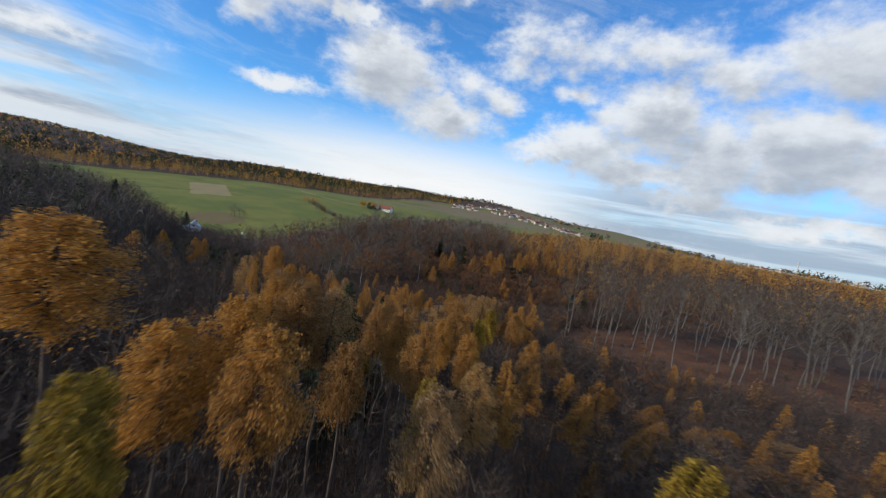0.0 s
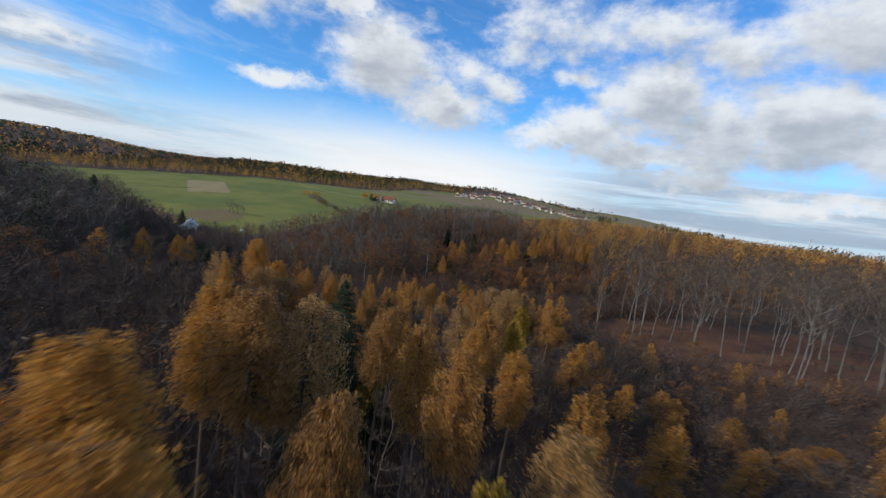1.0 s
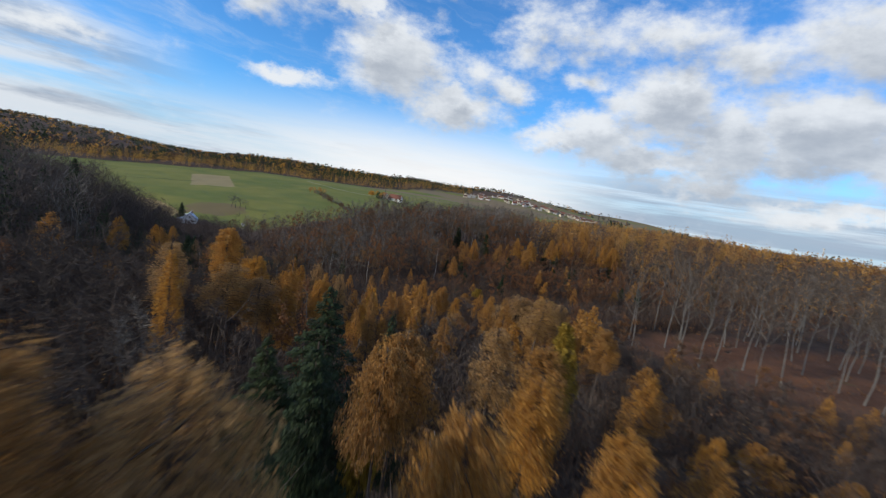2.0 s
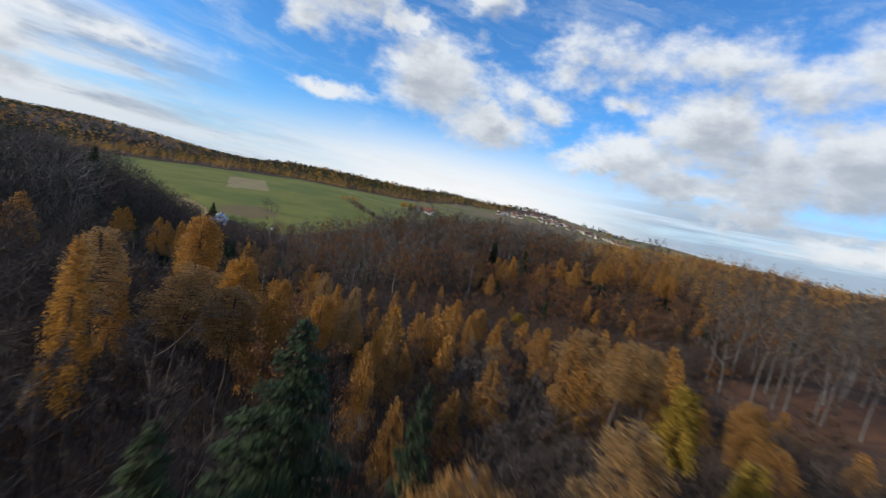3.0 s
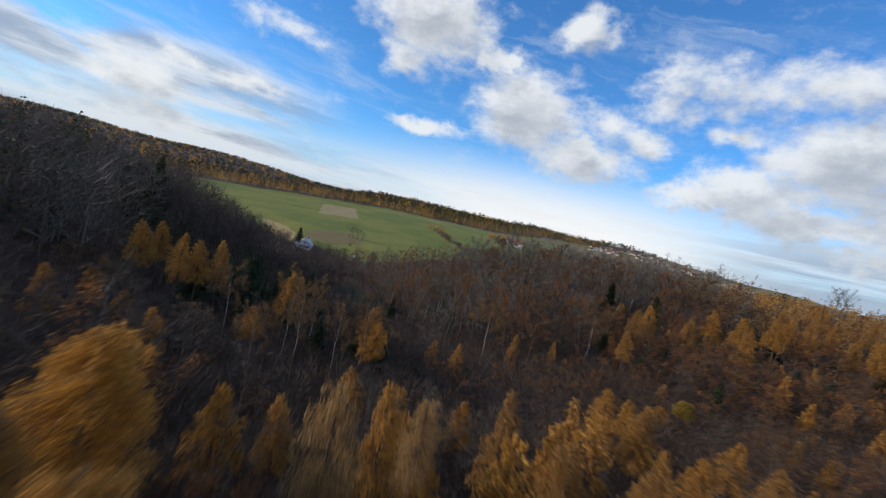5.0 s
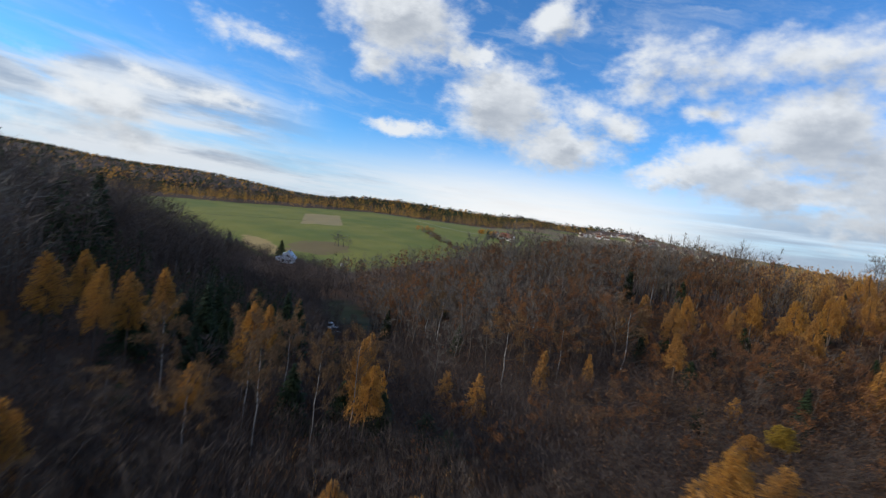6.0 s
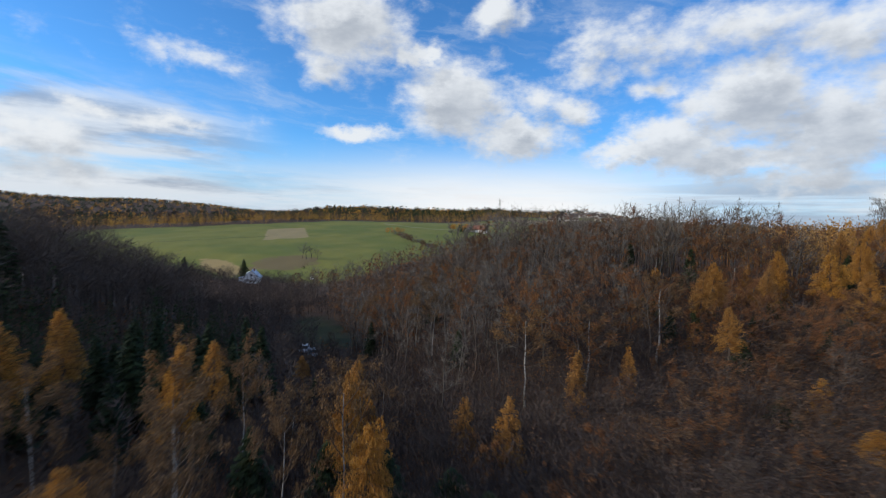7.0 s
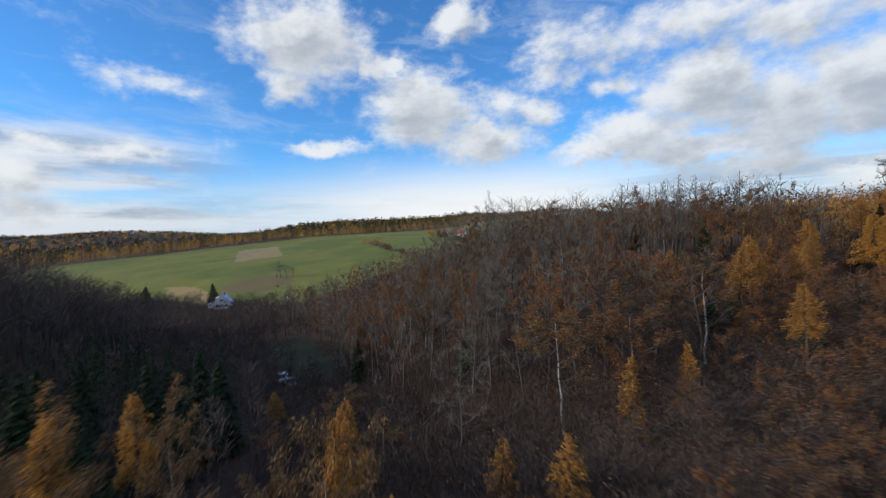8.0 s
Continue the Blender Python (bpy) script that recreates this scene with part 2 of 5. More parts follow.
BEECH = woody("pale_beech_bark", (0.072, 0.066, 0.060), (0.19, 0.178, 0.162))
GREY_BARK = woody("grey_bark", (0.050, 0.044, 0.038), (0.120, 0.105, 0.092))
WHITE_BARK = woody("white_birch_bark", (0.20, 0.19, 0.175), (0.38, 0.365, 0.34), patch=(0.06, 0.05, 0.045))


# ---- the lie of the land ----
AXIS = np.array([(130, 172, 25.0), (40, 132, 21.0), (-20, 128, 18.0), (-62, 160, 11.5), (-95, 205, 7.2), (-140, 236, 5.4), (-230, 268, 4.5), (-600, 300, 2.0)], float)


def ease(v, a, b):
    v = np.clip((v - a) / (b - a), 0, 1)
    return v * v * (3 - 2 * v)


def waves(x, y, size, seed):
    """Cheap smooth unevenness, about -1 to 1."""
    r = np.random.RandomState(seed)
    total = 0
    for _ in range(5):
        a, p, s = r.uniform(0, 6.283), r.uniform(0, 6.283), size * r.uniform(0.6, 1.6)
        total = total + np.sin((x * np.cos(a) + y * np.sin(a)) * 6.283 / s + p)
    return total / 3.2


def valley(x, y):
    """Distance to the valley's axis, its floor's height, and which side: > 0 is the far side, < 0 the side the flight starts on."""
    best, floor, side = np.full(np.shape(x), 1e9), np.zeros(np.shape(x)), np.zeros(np.shape(x))
    for (ax, ay, az), (bx, by, bz) in zip(AXIS[:-1], AXIS[1:]):
        dx, dy = bx - ax, by - ay
        s = np.clip(((x - ax) * dx + (y - ay) * dy) / (dx * dx + dy * dy), 0, 1)
        d = np.hypot(x - ax - s * dx, y - ay - s * dy)
        near = d < best
        best, floor = np.where(near, d, best), np.where(near, az + s * (bz - az), floor)
        side = np.where(near, -(dx * (y - ay) - dy * (x - ax)), side)
    return best, floor, np.sign(side)


def wooded_hill(x, y):
    return ease(x + 0.10 * np.clip(y - 200, None, 0) - 0.30 * np.clip(y - 200, 0, None), -76, -38) * ease(y - 0.9 * np.clip(x, 0, 400), 440, 330)


def height(x, y):
    x, y = np.asarray(x, float), np.asarray(y, float)
    d, floor, side = valley(x, y)
    south = 22.5 - 0.035 * np.clip(y - 20, 0, 110) + 0.03 * np.clip(x, 0, 90)
    south = south + 8 * np.exp(-((x + 150) ** 2 + (y - 130) ** 2) / 60 ** 2) + 1.5 * np.exp(-((x + 120) ** 2 + (y - 150) ** 2) / 30 ** 2)
    rise = y - 272 - 0.12 * (x + 157)
    field = np.maximum(8.4 + 0.0865 * np.clip(rise, -40, 360) + 0.022 * np.clip(rise - 360, 0, 600), 8.0)
    field = field + 8 * ease(treeline(x, y), 4, 170) * ease(x, -420, -330)
    field = field - 11 * ease(treeline(x, y), 10, 220) * ease(x, -180, -330)
    hill = 19.3 + 5 * ease(y, 165, 222) + 3.2 * ease(x, -25, 30) + 7 * ease(x, 25, 110) * ease(y, 175, 235)
    north = field + (hill - field) * wooded_hill(x, y)
    upland = np.where(side > 0, north, south)
    wide = np.where(side > 0, 26 + 16 * (1 - wooded_hill(x, y)), 44)
    h = floor + (upland - floor) * (1 - np.exp(-(d / wide) ** 2))
    far = np.hypot(x, y - 100)
    bear = np.arctan2(x, y)
    h = h + (44 - 26 * ease(bear, -0.35, -0.75) - h) * ease(far, 620, 1000)
    # wooded ridges towards the horizon
    ridge = ease(far, 1000, 2300) * (24 + 7 * np.sin(bear * 5 + 1) + 5 * np.sin(bear * 11)) * ease(bear, 0.10, -0.55)
    ridge = ridge + ease(far, 1600, 3300) * (36 + 12 * np.sin(bear * 7 + 2)) * ease(bear, 0.75, 0.05)
    ridge = ridge + ease(far, 1250, 2300) * (46 - 24 * ease(bear, -0.76, -0.95) + 5 * np.sin(bear * 23)) * ease(bear, -0.50, -0.70)
    h = h + ridge
    h = h + 31 * ease(far, 700, 1100) * np.exp(-((bear - 0.08) / 0.16) ** 2)
    h = h + 30 * ease(far, 1180, 1600) * np.exp(-((bear - 0.10) / 0.28) ** 2)
    h = h + 24 * ease(far, 720, 1080) * ease(bear, -0.66, -0.42) * ease(bear, 0.02, -0.12)
    h = h + 45 * ease(far, 2200, 3100) * np.exp(-((bear - 0.36) / 0.11) ** 2)
    rough = ease(far, 20, 120)
    return h + 0.35 * waves(x, y, 22, 3) + 0.9 * waves(x, y, 75, 5) * rough * ease(np.where(side > 0, 1 - wooded_hill(x, y), 0), 1, 0)


def settle(x, y):
    """From the plan's grid to the land: the woods on both sides of the gully lie closer together than the plan draws them."""
    x, y = np.asarray(x, float), np.asarray(y, float)
    near = ease(y, 268, 228)
    return x - near * 0.14 * (x + 22), y - near * 0.16 * np.clip(y - 63, 0, None)


def on_plan(x, y):
    """The way back, for places this side of the ridge."""
    return -22 + (x + 22) / 0.86, 63 + (y - 63) / 0.84 if y > 63 else y


def treeline(x, y):
    """Metres past the far edge of the fields (a line of woods), > 0 in the woods."""
    return (y - 416) * 0.463 - (x + 391) * 0.886 + 6 * waves(x, y, 90, 8)


def in_fields(x, y):
    """1 where the land is open."""
    d, floor, side = valley(x, y)
    edge = np.where(side > 0, d - 39 + 10 * ease(x, -150, -175) - 4 * waves(x, y, 40, 9), -40)
    return ease(edge, -4, 4) * ease(treeline(x, y), 3, -3) * ease(wooded_hill(x, y), 0.14, 0.04) * (1 - copse(x, y))


def copse(x, y):
    """1 in the strip of wood between the hill and the fields."""
    return ease(x - 0.30 * (y - 300) + 4 * waves(x, y, 50, 14), -116, -110) * ease(y + 5 * waves(x, y, 45, 15), 432, 424)


def in_meadow(x, y):
    u, v = (x + 86) * 0.62 + (y - 212) * -0.78, (x + 86) * 0.78 + (y - 212) * 0.62
    return ease(np.hypot(u / 28, v / 8) + 0.15 * waves(x, y, 12, 4), 1.1, 0.85)


def beech_floor(x, y):
    return ease(np.hypot((x - 95) / 62, (y - 108) / 30), 1.08, 0.85)


def steps(lo, hi, fine, reach):
    inner = list(np.arange(lo, hi + fine / 2, fine))
    s, out = fine, []
    at = hi
    while at < reach:
        s *= 1.13
        at += s
        out.append(at)
    s, down = fine, []
    at = lo
    while at > -reach:
        s *= 1.13
        at -= s
        down.append(at)
    return np.array(down[::-1] + inner + out)


def mesh_object(name, verts, faces, mats, smooth=False, index=None):
    me = bpy.data.meshes.new(name)
    me.from_pydata(verts, [], faces)
    for m in mats if isinstance(mats, (list, tuple)) else [mats]:
        me.materials.append(m)
    if index is not None:
        me.polygons.foreach_set("material_index", index)
    if smooth:
        me.shade_smooth()
    return me


def ground_material():
    m, n, b = surface("land", 0.95)
    at = n.add("ShaderNodeNewGeometry").outputs["Position"]
    paint = n.add("ShaderNodeVertexColor")
    paint.layer_name = "zones"
    zone = n.split(paint.outputs["Color"])
    fine, mid, big = n.noise(at, 1.4, 6, 0.65), n.noise(at, 0.16, 5), n.noise(at, 0.02, 4)
    litter = n.mix(n.span(mid, 0.3, 0.7), (0.042, 0.026, 0.018), (0.090, 0.050, 0.030))
    litter = n.mix(n.span(fine, 0.35, 0.75), litter, (0.092, 0.056, 0.033))
    red = n.mix(n.span(mid, 0.32, 0.68), (0.088, 0.037, 0.018), (0.150, 0.064, 0.029))
    red = n.mix(n.span(fine, 0.5, 0.8), red, (0.150, 0.092, 0.055))
    red = n.mix(n.math("MULTIPLY", n.span(n.noise(at, 0.09, 3), 0.60, 0.72), 0.6), red, (0.10, 0.105, 0.04))
    floor_ = n.mix(zone[1], litter, red)
    # sown fields: soft drifts, deepened to stand in for cloud shadow, tramlines along the slope
    grass = n.mix(n.span(big, 0.35, 0.65), (0.112, 0.138, 0.024), (0.200, 0.186, 0.034))
    grass = n.mix(n.math("MULTIPLY", n.span(mid, 0.3, 0.75), 0.45), grass, (0.105, 0.145, 0.028))
    grass = n.mix(n.math("MULTIPLY", fine, 0.3), grass, (0.20, 0.190, 0.055))
    p = n.split(at)
    along = n.math("ADD", n.math("MULTIPLY", p[0], 0.92), n.math("MULTIPLY", p[1], 0.39))
    rows = n.span(n.math("ABSOLUTE", n.math("SUBTRACT", n.math("FRACT", n.math("MULTIPLY", along, 1 / 18.0)), 0.5)), 0.485, 0.5)
    grass = n.mix(n.math("MULTIPLY", rows, 0.18), grass, (0.19, 0.16, 0.09))
    plough = n.math("MULTIPLY", n.span(n.noise(n.vec("MULTIPLY", at, (0.0035, 0.011, 0.0)), 1.0, 2), 0.44, 0.48), n.span(p[1], 640, 760))
    grass = n.mix(plough, grass, (0.205, 0.150, 0.082))
    # a strip of stubble and a patch of bare soil
    u = n.math("ADD", n.math("MULTIPLY", n.math("ADD", p[0], 253), 0.53), n.math("MULTIPLY", n.math("SUBTRACT", p[1], 457), -0.85))
    v = n.math("ADD", n.math("MULTIPLY", n.math("ADD", p[0], 253), 0.85), n.math("MULTIPLY", n.math("SUBTRACT", p[1], 457), 0.53))
    ragged = n.math("MULTIPLY", n.math("SUBTRACT", mid, 0.5), 4.0)
    inside = n.math("MULTIPLY", n.span(n.math("ADD", n.math("ABSOLUTE", n.math("ADD", u, n.math("MULTIPLY", v, 0.5))), ragged), 47, 44), n.span(n.math("ADD", n.math("ABSOLUTE", v), ragged), 19, 17))
    grass = n.mix(inside, grass, (0.29, 0.225, 0.105))
    du = n.math("ADD", n.math("MULTIPLY", n.math("ADD", p[0], 168), 1 / 22.0), n.math("MULTIPLY", n.math("SUBTRACT", mid, 0.5), 1.7))
    dv = n.math("ADD", n.math("MULTIPLY", n.math("SUBTRACT", p[1], 318), 1 / 23.0), n.math("MULTIPLY", n.math("SUBTRACT", n.noise(at, 0.05, 3), 0.5), 1.8))
    soil = n.span(n.vec("LENGTH", n.xyz(du, dv, 0.0)), 1.0, 0.75, 0.0, 0.85)
    grass = n.mix(soil, grass, n.mix(fine, (0.13, 0.088, 0.040), (0.20, 0.140, 0.068)))

    def strip(x0, y0, x1, y1, half):
        """1 along a straight line on the land."""
        ln = math.hypot(x1 - x0, y1 - y0)
        dx, dy = (x1 - x0) / ln, (y1 - y0) / ln
        go = n.math("ADD", n.math("MULTIPLY", n.math("SUBTRACT", p[0], x0), dx), n.math("MULTIPLY", n.math("SUBTRACT", p[1], y0), dy))
        off = n.math("ADD", n.math("MULTIPLY", n.math("SUBTRACT", p[0], x0), -dy), n.math("MULTIPLY", n.math("SUBTRACT", p[1], y0), dx))
        off = n.math("ABSOLUTE", n.math("ADD", off, n.math("MULTIPLY", n.math("SUBTRACT", mid, 0.5), 3.0)))
        return n.math("MULTIPLY", n.span(off, half * 1.3, half * 0.7), n.math("MULTIPLY", n.span(go, -3, 3), n.span(go, ln + 3, ln - 3)))

    grass = n.mix(n.math("MULTIPLY", strip(-330, 310, -252, 428, 0.9), 0.75), grass, (0.060, 0.062, 0.022))
    for track in ((-212, 610, -157, 575, 1.5), (-157, 575, -95, 566, 1.5)):
        grass = n.mix(n.math("MULTIPLY", strip(*track), 0.8), grass, (0.30, 0.26, 0.18))
    hu = n.math("ADD", n.math("MULTIPLY", n.math("ADD", p[0], 198), -0.81 / 32), n.math("MULTIPLY", n.math("SUBTRACT", p[1], 301), 0.58 / 32))
    hv = n.math("ADD", n.math("MULTIPLY", n.math("ADD", p[0], 198), 0.58 / 8), n.math("MULTIPLY", n.math("SUBTRACT", p[1], 301), 0.81 / 8))
    hay = n.span(n.math("ADD", n.vec("LENGTH", n.xyz(hu, hv, 0.0)), n.math("MULTIPLY", n.math("SUBTRACT", mid, 0.5), 0.8)), 1.05, 0.85)
    grass = n.mix(hay, grass, n.mix(fine, (0.28, 0.195, 0.070), (0.36, 0.265, 0.115)))
    # meadow grass, its colour lowered to hold the hill's shade
    meadow = n.mix(n.span(mid, 0.3, 0.7), (0.036, 0.040, 0.014), (0.066, 0.062, 0.022))
    col = n.mix(zone[0], floor_, grass)
    col = n.mix(zone[2], col, meadow)
    n.link(col, b.inputs["Base Color"])
    bump = n.add("ShaderNodeBump")
    bump.inputs["Strength"].default_value, bump.inputs["Distance"].default_value = 0.5, 0.25
    n.link(fine, bump.inputs["Height"])
    n.link(bump.outputs[0], b.inputs["Normal"])
    return m


gx, gy = steps(-420, 150, 3.5, 4700), steps(-30, 660, 3.5, 4700)
X, Y = np.meshgrid(gx, gy)
Z = height(X, Y)
nx, ny = len(gx), len(gy)
ids = np.arange(nx * ny).reshape(ny, nx)
quads = np.stack([ids[:-1, :-1], ids[:-1, 1:], ids[1:, 1:], ids[1:, :-1]], -1).reshape(-1, 4)
land = mesh_object("ground", np.stack([*settle(X, Y), Z], -1).reshape(-1, 3).tolist(), quads.tolist(), ground_material(), True)
far_open = ease(np.hypot(X, Y - 100), 520, 700) * ease(treeline(X, Y), 3, -3) * ease(waves(X, Y, 420, 21), 0.9, 0.5)
zones = np.stack([np.maximum(in_fields(X, Y), far_open), beech_floor(X, Y), in_meadow(X, Y), np.ones_like(X)], -1).reshape(-1, 4)
layer = land.color_attributes.new("zones", "FLOAT_COLOR", "POINT")
layer.data.foreach_set("color", zones.ravel().astype(np.float32))
tagged(new("ground", land), "autumn land of leaf litter, sown green fields and stubble", "ground", kind="structure")


def h_at(x, y):
    return float(height(np.array([x]), np.array([y]))[0])


# ---- trees ----
rng = np.random.RandomState(11)


def tube(path, radii, sides=5):
    """A tapered stem along a path: verts, faces."""
    path = np.asarray(path, float)
    verts, faces = [], []
    for i, (p, r) in enumerate(zip(path, radii)):
        t = path[min(i + 1, len(path) - 1)] - path[max(i - 1, 0)]
        t = t / (np.linalg.norm(t) + 1e-9)
        a = np.cross(t, (0.31, 0.83, 0.12))
        a /= np.linalg.norm(a) + 1e-9
        b = np.cross(t, a)
        for k in range(sides):
            q = 6.2832 * k / sides
            verts.append(p + r * (a * math.cos(q) + b * math.sin(q)))
        if i:
            o = (i - 1) * sides
            for k in range(sides):
                j = (k + 1) % sides
                faces.append((o + k, o + j, o + sides + j, o + sides + k))
    return verts, faces


class Heap:
    """Gathers many small pieces into one mesh."""

    def __init__(self):
        self.v, self.f, self.count = [], {3: [], 4: []}, 0

    def put(self, verts, faces):
        self.v.append(np.asarray(verts, float))
        faces = np.asarray(faces, np.int64) + self.count
        self.f[faces.shape[1]].append(faces)
        self.count += len(verts)

    def quads(self, centre, along, across):
        """Leaf clumps: diamonds with a fold, given as N x 3 arrays."""
        n = len(centre)
        if not n:
            return
        fold = np.cross(along, across)
        fold = fold / (np.linalg.norm(fold, axis=1, keepdims=True) + 1e-9) * np.linalg.norm(across, axis=1, keepdims=True) * 0.45
        v = np.stack([centre - along, centre + across + fold, centre + along, centre - across + fold], 1).reshape(-1, 3)
        base = self.count + 4 * np.arange(n)
        self.f[4].append(base[:, None] + np.arange(4))
        self.v.append(v)
        self.count += 4 * n

    def slivers(self, start, end, width):
        """Twigs: thin triangles from start to end."""
        n = len(start)
        if not n:
            return
        side = np.cross(end - start, rng.normal(size=(n, 3)))
        side = side / (np.linalg.norm(side, axis=1, keepdims=True) + 1e-9) * np.reshape(width, (-1, 1))
        v = np.stack([start - side, start + side, end], 1).reshape(-1, 3)
        base = self.count + 3 * np.arange(n)
        self.f[3].append(base[:, None] + np.arange(3))
        self.v.append(v)
        self.count += 3 * n

    def mesh(self, name, mat):
        me = bpy.data.meshes.new(name)
        co = np.concatenate(self.v).astype(np.float32)
        sets = [np.concatenate(self.f[k]) for k in (3, 4) if self.f[k]]
        turns = np.concatenate([s.ravel() for s in sets]).astype(np.int32)
        sizes = np.concatenate([np.full(len(s), s.shape[1]) for s in sets])
        me.vertices.add(len(co))
        me.vertices.foreach_set("co", co.ravel())
        me.loops.add(len(turns))
        me.loops.foreach_set("vertex_index", turns)
        me.polygons.add(len(sizes))
        me.polygons.foreach_set("loop_start", np.concatenate([[0], np.cumsum(sizes)[:-1]]).astype(np.int32))
        me.update(calc_edges=True)
        me.materials.append(mat)
        return me


def unit(n):
    v = rng.normal(size=(n, 3))
    return v / np.linalg.norm(v, axis=1, keepdims=True)


def stem(h, r, lean=0.02, top=1.0, wobble=0.012):
    k = 7
    z = np.linspace(0, h * top, k)
    off = np.cumsum(rng.normal(size=(k, 2)) * h * wobble, 0) - rng.normal(size=2) * 0
    off -= off[0]
    path = np.column_stack([off[:, 0] + z * lean * rng.normal(), off[:, 1] + z * lean * rng.normal(), z])
    path[0, 2] = -1.0
    radii = r * (1 - 0.9 * (z / (h * top)) ** 0.9) + 0.015
    radii[0] *= 1.35
    return path, radii


def on_stem(path, z):
    return np.array([np.interp(z, path[:, 2], path[:, i]) for i in range(3)])


def larch(h, r, count, size, base=0.25, bushy=0.62, bare=0.0, full=0.55, shed=0.0):
    """A larch: straight stem, whorled and slightly drooping boughs set with feathery tufts. Stem, boughs, needles."""
    wood, limb, leaf = Heap(), Heap(), Heap()
    path, radii = stem(h, h * 0.0105, 0.012, 1.0, 0.008)
    wood.put(*tube(path, radii, 6))
    boughs = int(40 + h * 2.0)
    leader = np.array([on_stem(path, z) for z in np.linspace(h * base, h * 0.985, 7)])
    limb.put(*tube(leader, np.linspace(h * 0.0045, 0.02, 7), 4))
    lobe = rng.uniform(0, 6.283, 2)
    tufts = []
    for i in range(boughs):
        u = (i + rng.uniform(0, 0.9)) / boughs
        z = h * (base + (1 - base) * u ** 0.92)
        long_ = r * ((1 - u) ** bushy * min(1, full + u * 2.2)) * rng.uniform(0.72, 1.15) + 0.25
        a = i * 2.4 + rng.uniform(-0.5, 0.5)
        long_ *= 1 + 0.17 * math.sin(2 * a + lobe[0]) + 0.13 * math.sin(3 * a + lobe[1] + 4 * u)
        out = np.array([math.cos(a), math.sin(a), 0])
        p0 = on_stem(path, z)
        s = np.linspace(0, 1, 4)
        rise = rng.uniform(0.02, 0.25) + 0.35 * u
        line = p0 + np.outer(s * long_, out) + np.outer(long_ * (rise * s - 0.34 * s ** 2), (0, 0, 1))
        limb.put(*tube(line, (0.055 * (1 - u) + 0.02) * (1 - 0.8 * s) * h / 18, 3))
        k = max(3, int(count * (long_ / r) * 2.0 / boughs))
        if rng.uniform() < bare or (z < h * shed and rng.uniform() < 0.8):
            k = k // 5 + 1
        t = rng.uniform(0.10, 1.0, k) ** 0.72
        c = p0 + np.outer(t * long_, out) + np.outer(long_ * (rise * t - 0.34 * t ** 2), (0, 0, 1))
        side = np.cross(out, (0, 0, 1))
        # side shoots hang from the bough in small bunches
        shoots = max(2, k // 9)
        where = rng.randint(shoots, size=k)
        reach = rng.normal(size=shoots)[where] * (0.12 + 0.26 * t) * long_ * 0.62
        c = c + np.outer(reach * rng.uniform(0.3, 1.1, k), side)
        c[:, 2] += rng.normal(size=k) * 0.07 * long_ - np.abs(rng.normal(size=k)) * 0.34
        tufts.append((c, np.tile(out, (k, 1))))
    c, o = np.concatenate([t[0] for t in tufts]), np.concatenate([t[1] for t in tufts])
    n = len(c)
    d = o * 0.7 + unit(n) * 1.0 + np.array([0, 0, -0.35])
    d /= np.linalg.norm(d, axis=1, keepdims=True)
    x = np.cross(d, unit(n))
    x /= np.linalg.norm(x, axis=1, keepdims=True) + 1e-9
    s = size * rng.uniform(0.55, 1.4, (n, 1))
    leaf.quads(c, d * s, x * s * 0.48)
    return wood, limb, leaf


def branching(h, r, first, limbs, twigs, width, spread=0.5, radius=0.012, rise=0.55, wobble=0.016):
    """A broadleaf skeleton: stem, limbs, and the points and ways of its outer twigs."""
    wood, limb = Heap(), Heap()
    path, radii = stem(h, h * radius, 0.02, 0.93, wobble)
    wood.put(*tube(path, radii, 7))
    starts, ways = [], []
    for i in range(limbs):
        u = (i + rng.uniform(0.1, 0.9)) / limbs
        z = h * (first + (0.92 - first) * u)
        p0 = on_stem(path, z)
        a = i * 2.4 + rng.uniform(-0.6, 0.6)
        long_ = r * (1.15 - 0.75 * abs(u - 0.25) ** 1.2) * rng.uniform(0.75, 1.15)
        up = rise + 0.5 * u + rng.uniform(-0.1, 0.2)
        s = np.linspace(0, 1, 5)
        out = np.array([math.cos(a), math.sin(a), 0])
        bend = rng.normal(size=3) * 0.12
        line = p0 + np.outer(long_ * s, out) + np.outer(long_ * up * s ** 1.3, (0, 0, 1)) + np.outer(long_ * s ** 2, bend)
        limb.put(*tube(line, h * radius * 0.42 * (1 - 0.85 * s) * (1.1 - 0.5 * u) + 0.012, 4))
        for _ in range(4):
            q = rng.uniform(0.3, 0.95)
            b0 = np.array([np.interp(q, s, line[:, j]) for j in range(3)])
            way_ = out * rng.uniform(0.1, 0.9) + rng.normal(size=3) * 0.5 + np.array([0, 0, rng.uniform(0.3, 0.9)])
            way_ /= np.linalg.norm(way_)
            l2 = long_ * rng.uniform(0.3, 0.6)
            mid = b0 + way_ * l2 * 0.5 + rng.normal(size=3) * 0.06 * l2
            end = b0 + way_ * l2
            limb.put(*tube([b0, mid, end], [h * radius * 0.14 + 0.012, h * radius * 0.09 + 0.01, 0.008], 3))
            k = max(2, int(twigs / (limbs * 4)))
            t = rng.uniform(0.1, 1.0, (k, 1))
            starts.append(b0 + (end - b0) * t)
            ways.append(way_ * 0.6 + unit(k) * 0.75 + np.array([0, 0, 0.25]))
    starts, ways = np.concatenate(starts), np.concatenate(ways)
    return wood, limb, starts, ways / np.linalg.norm(ways, axis=1, keepdims=True)


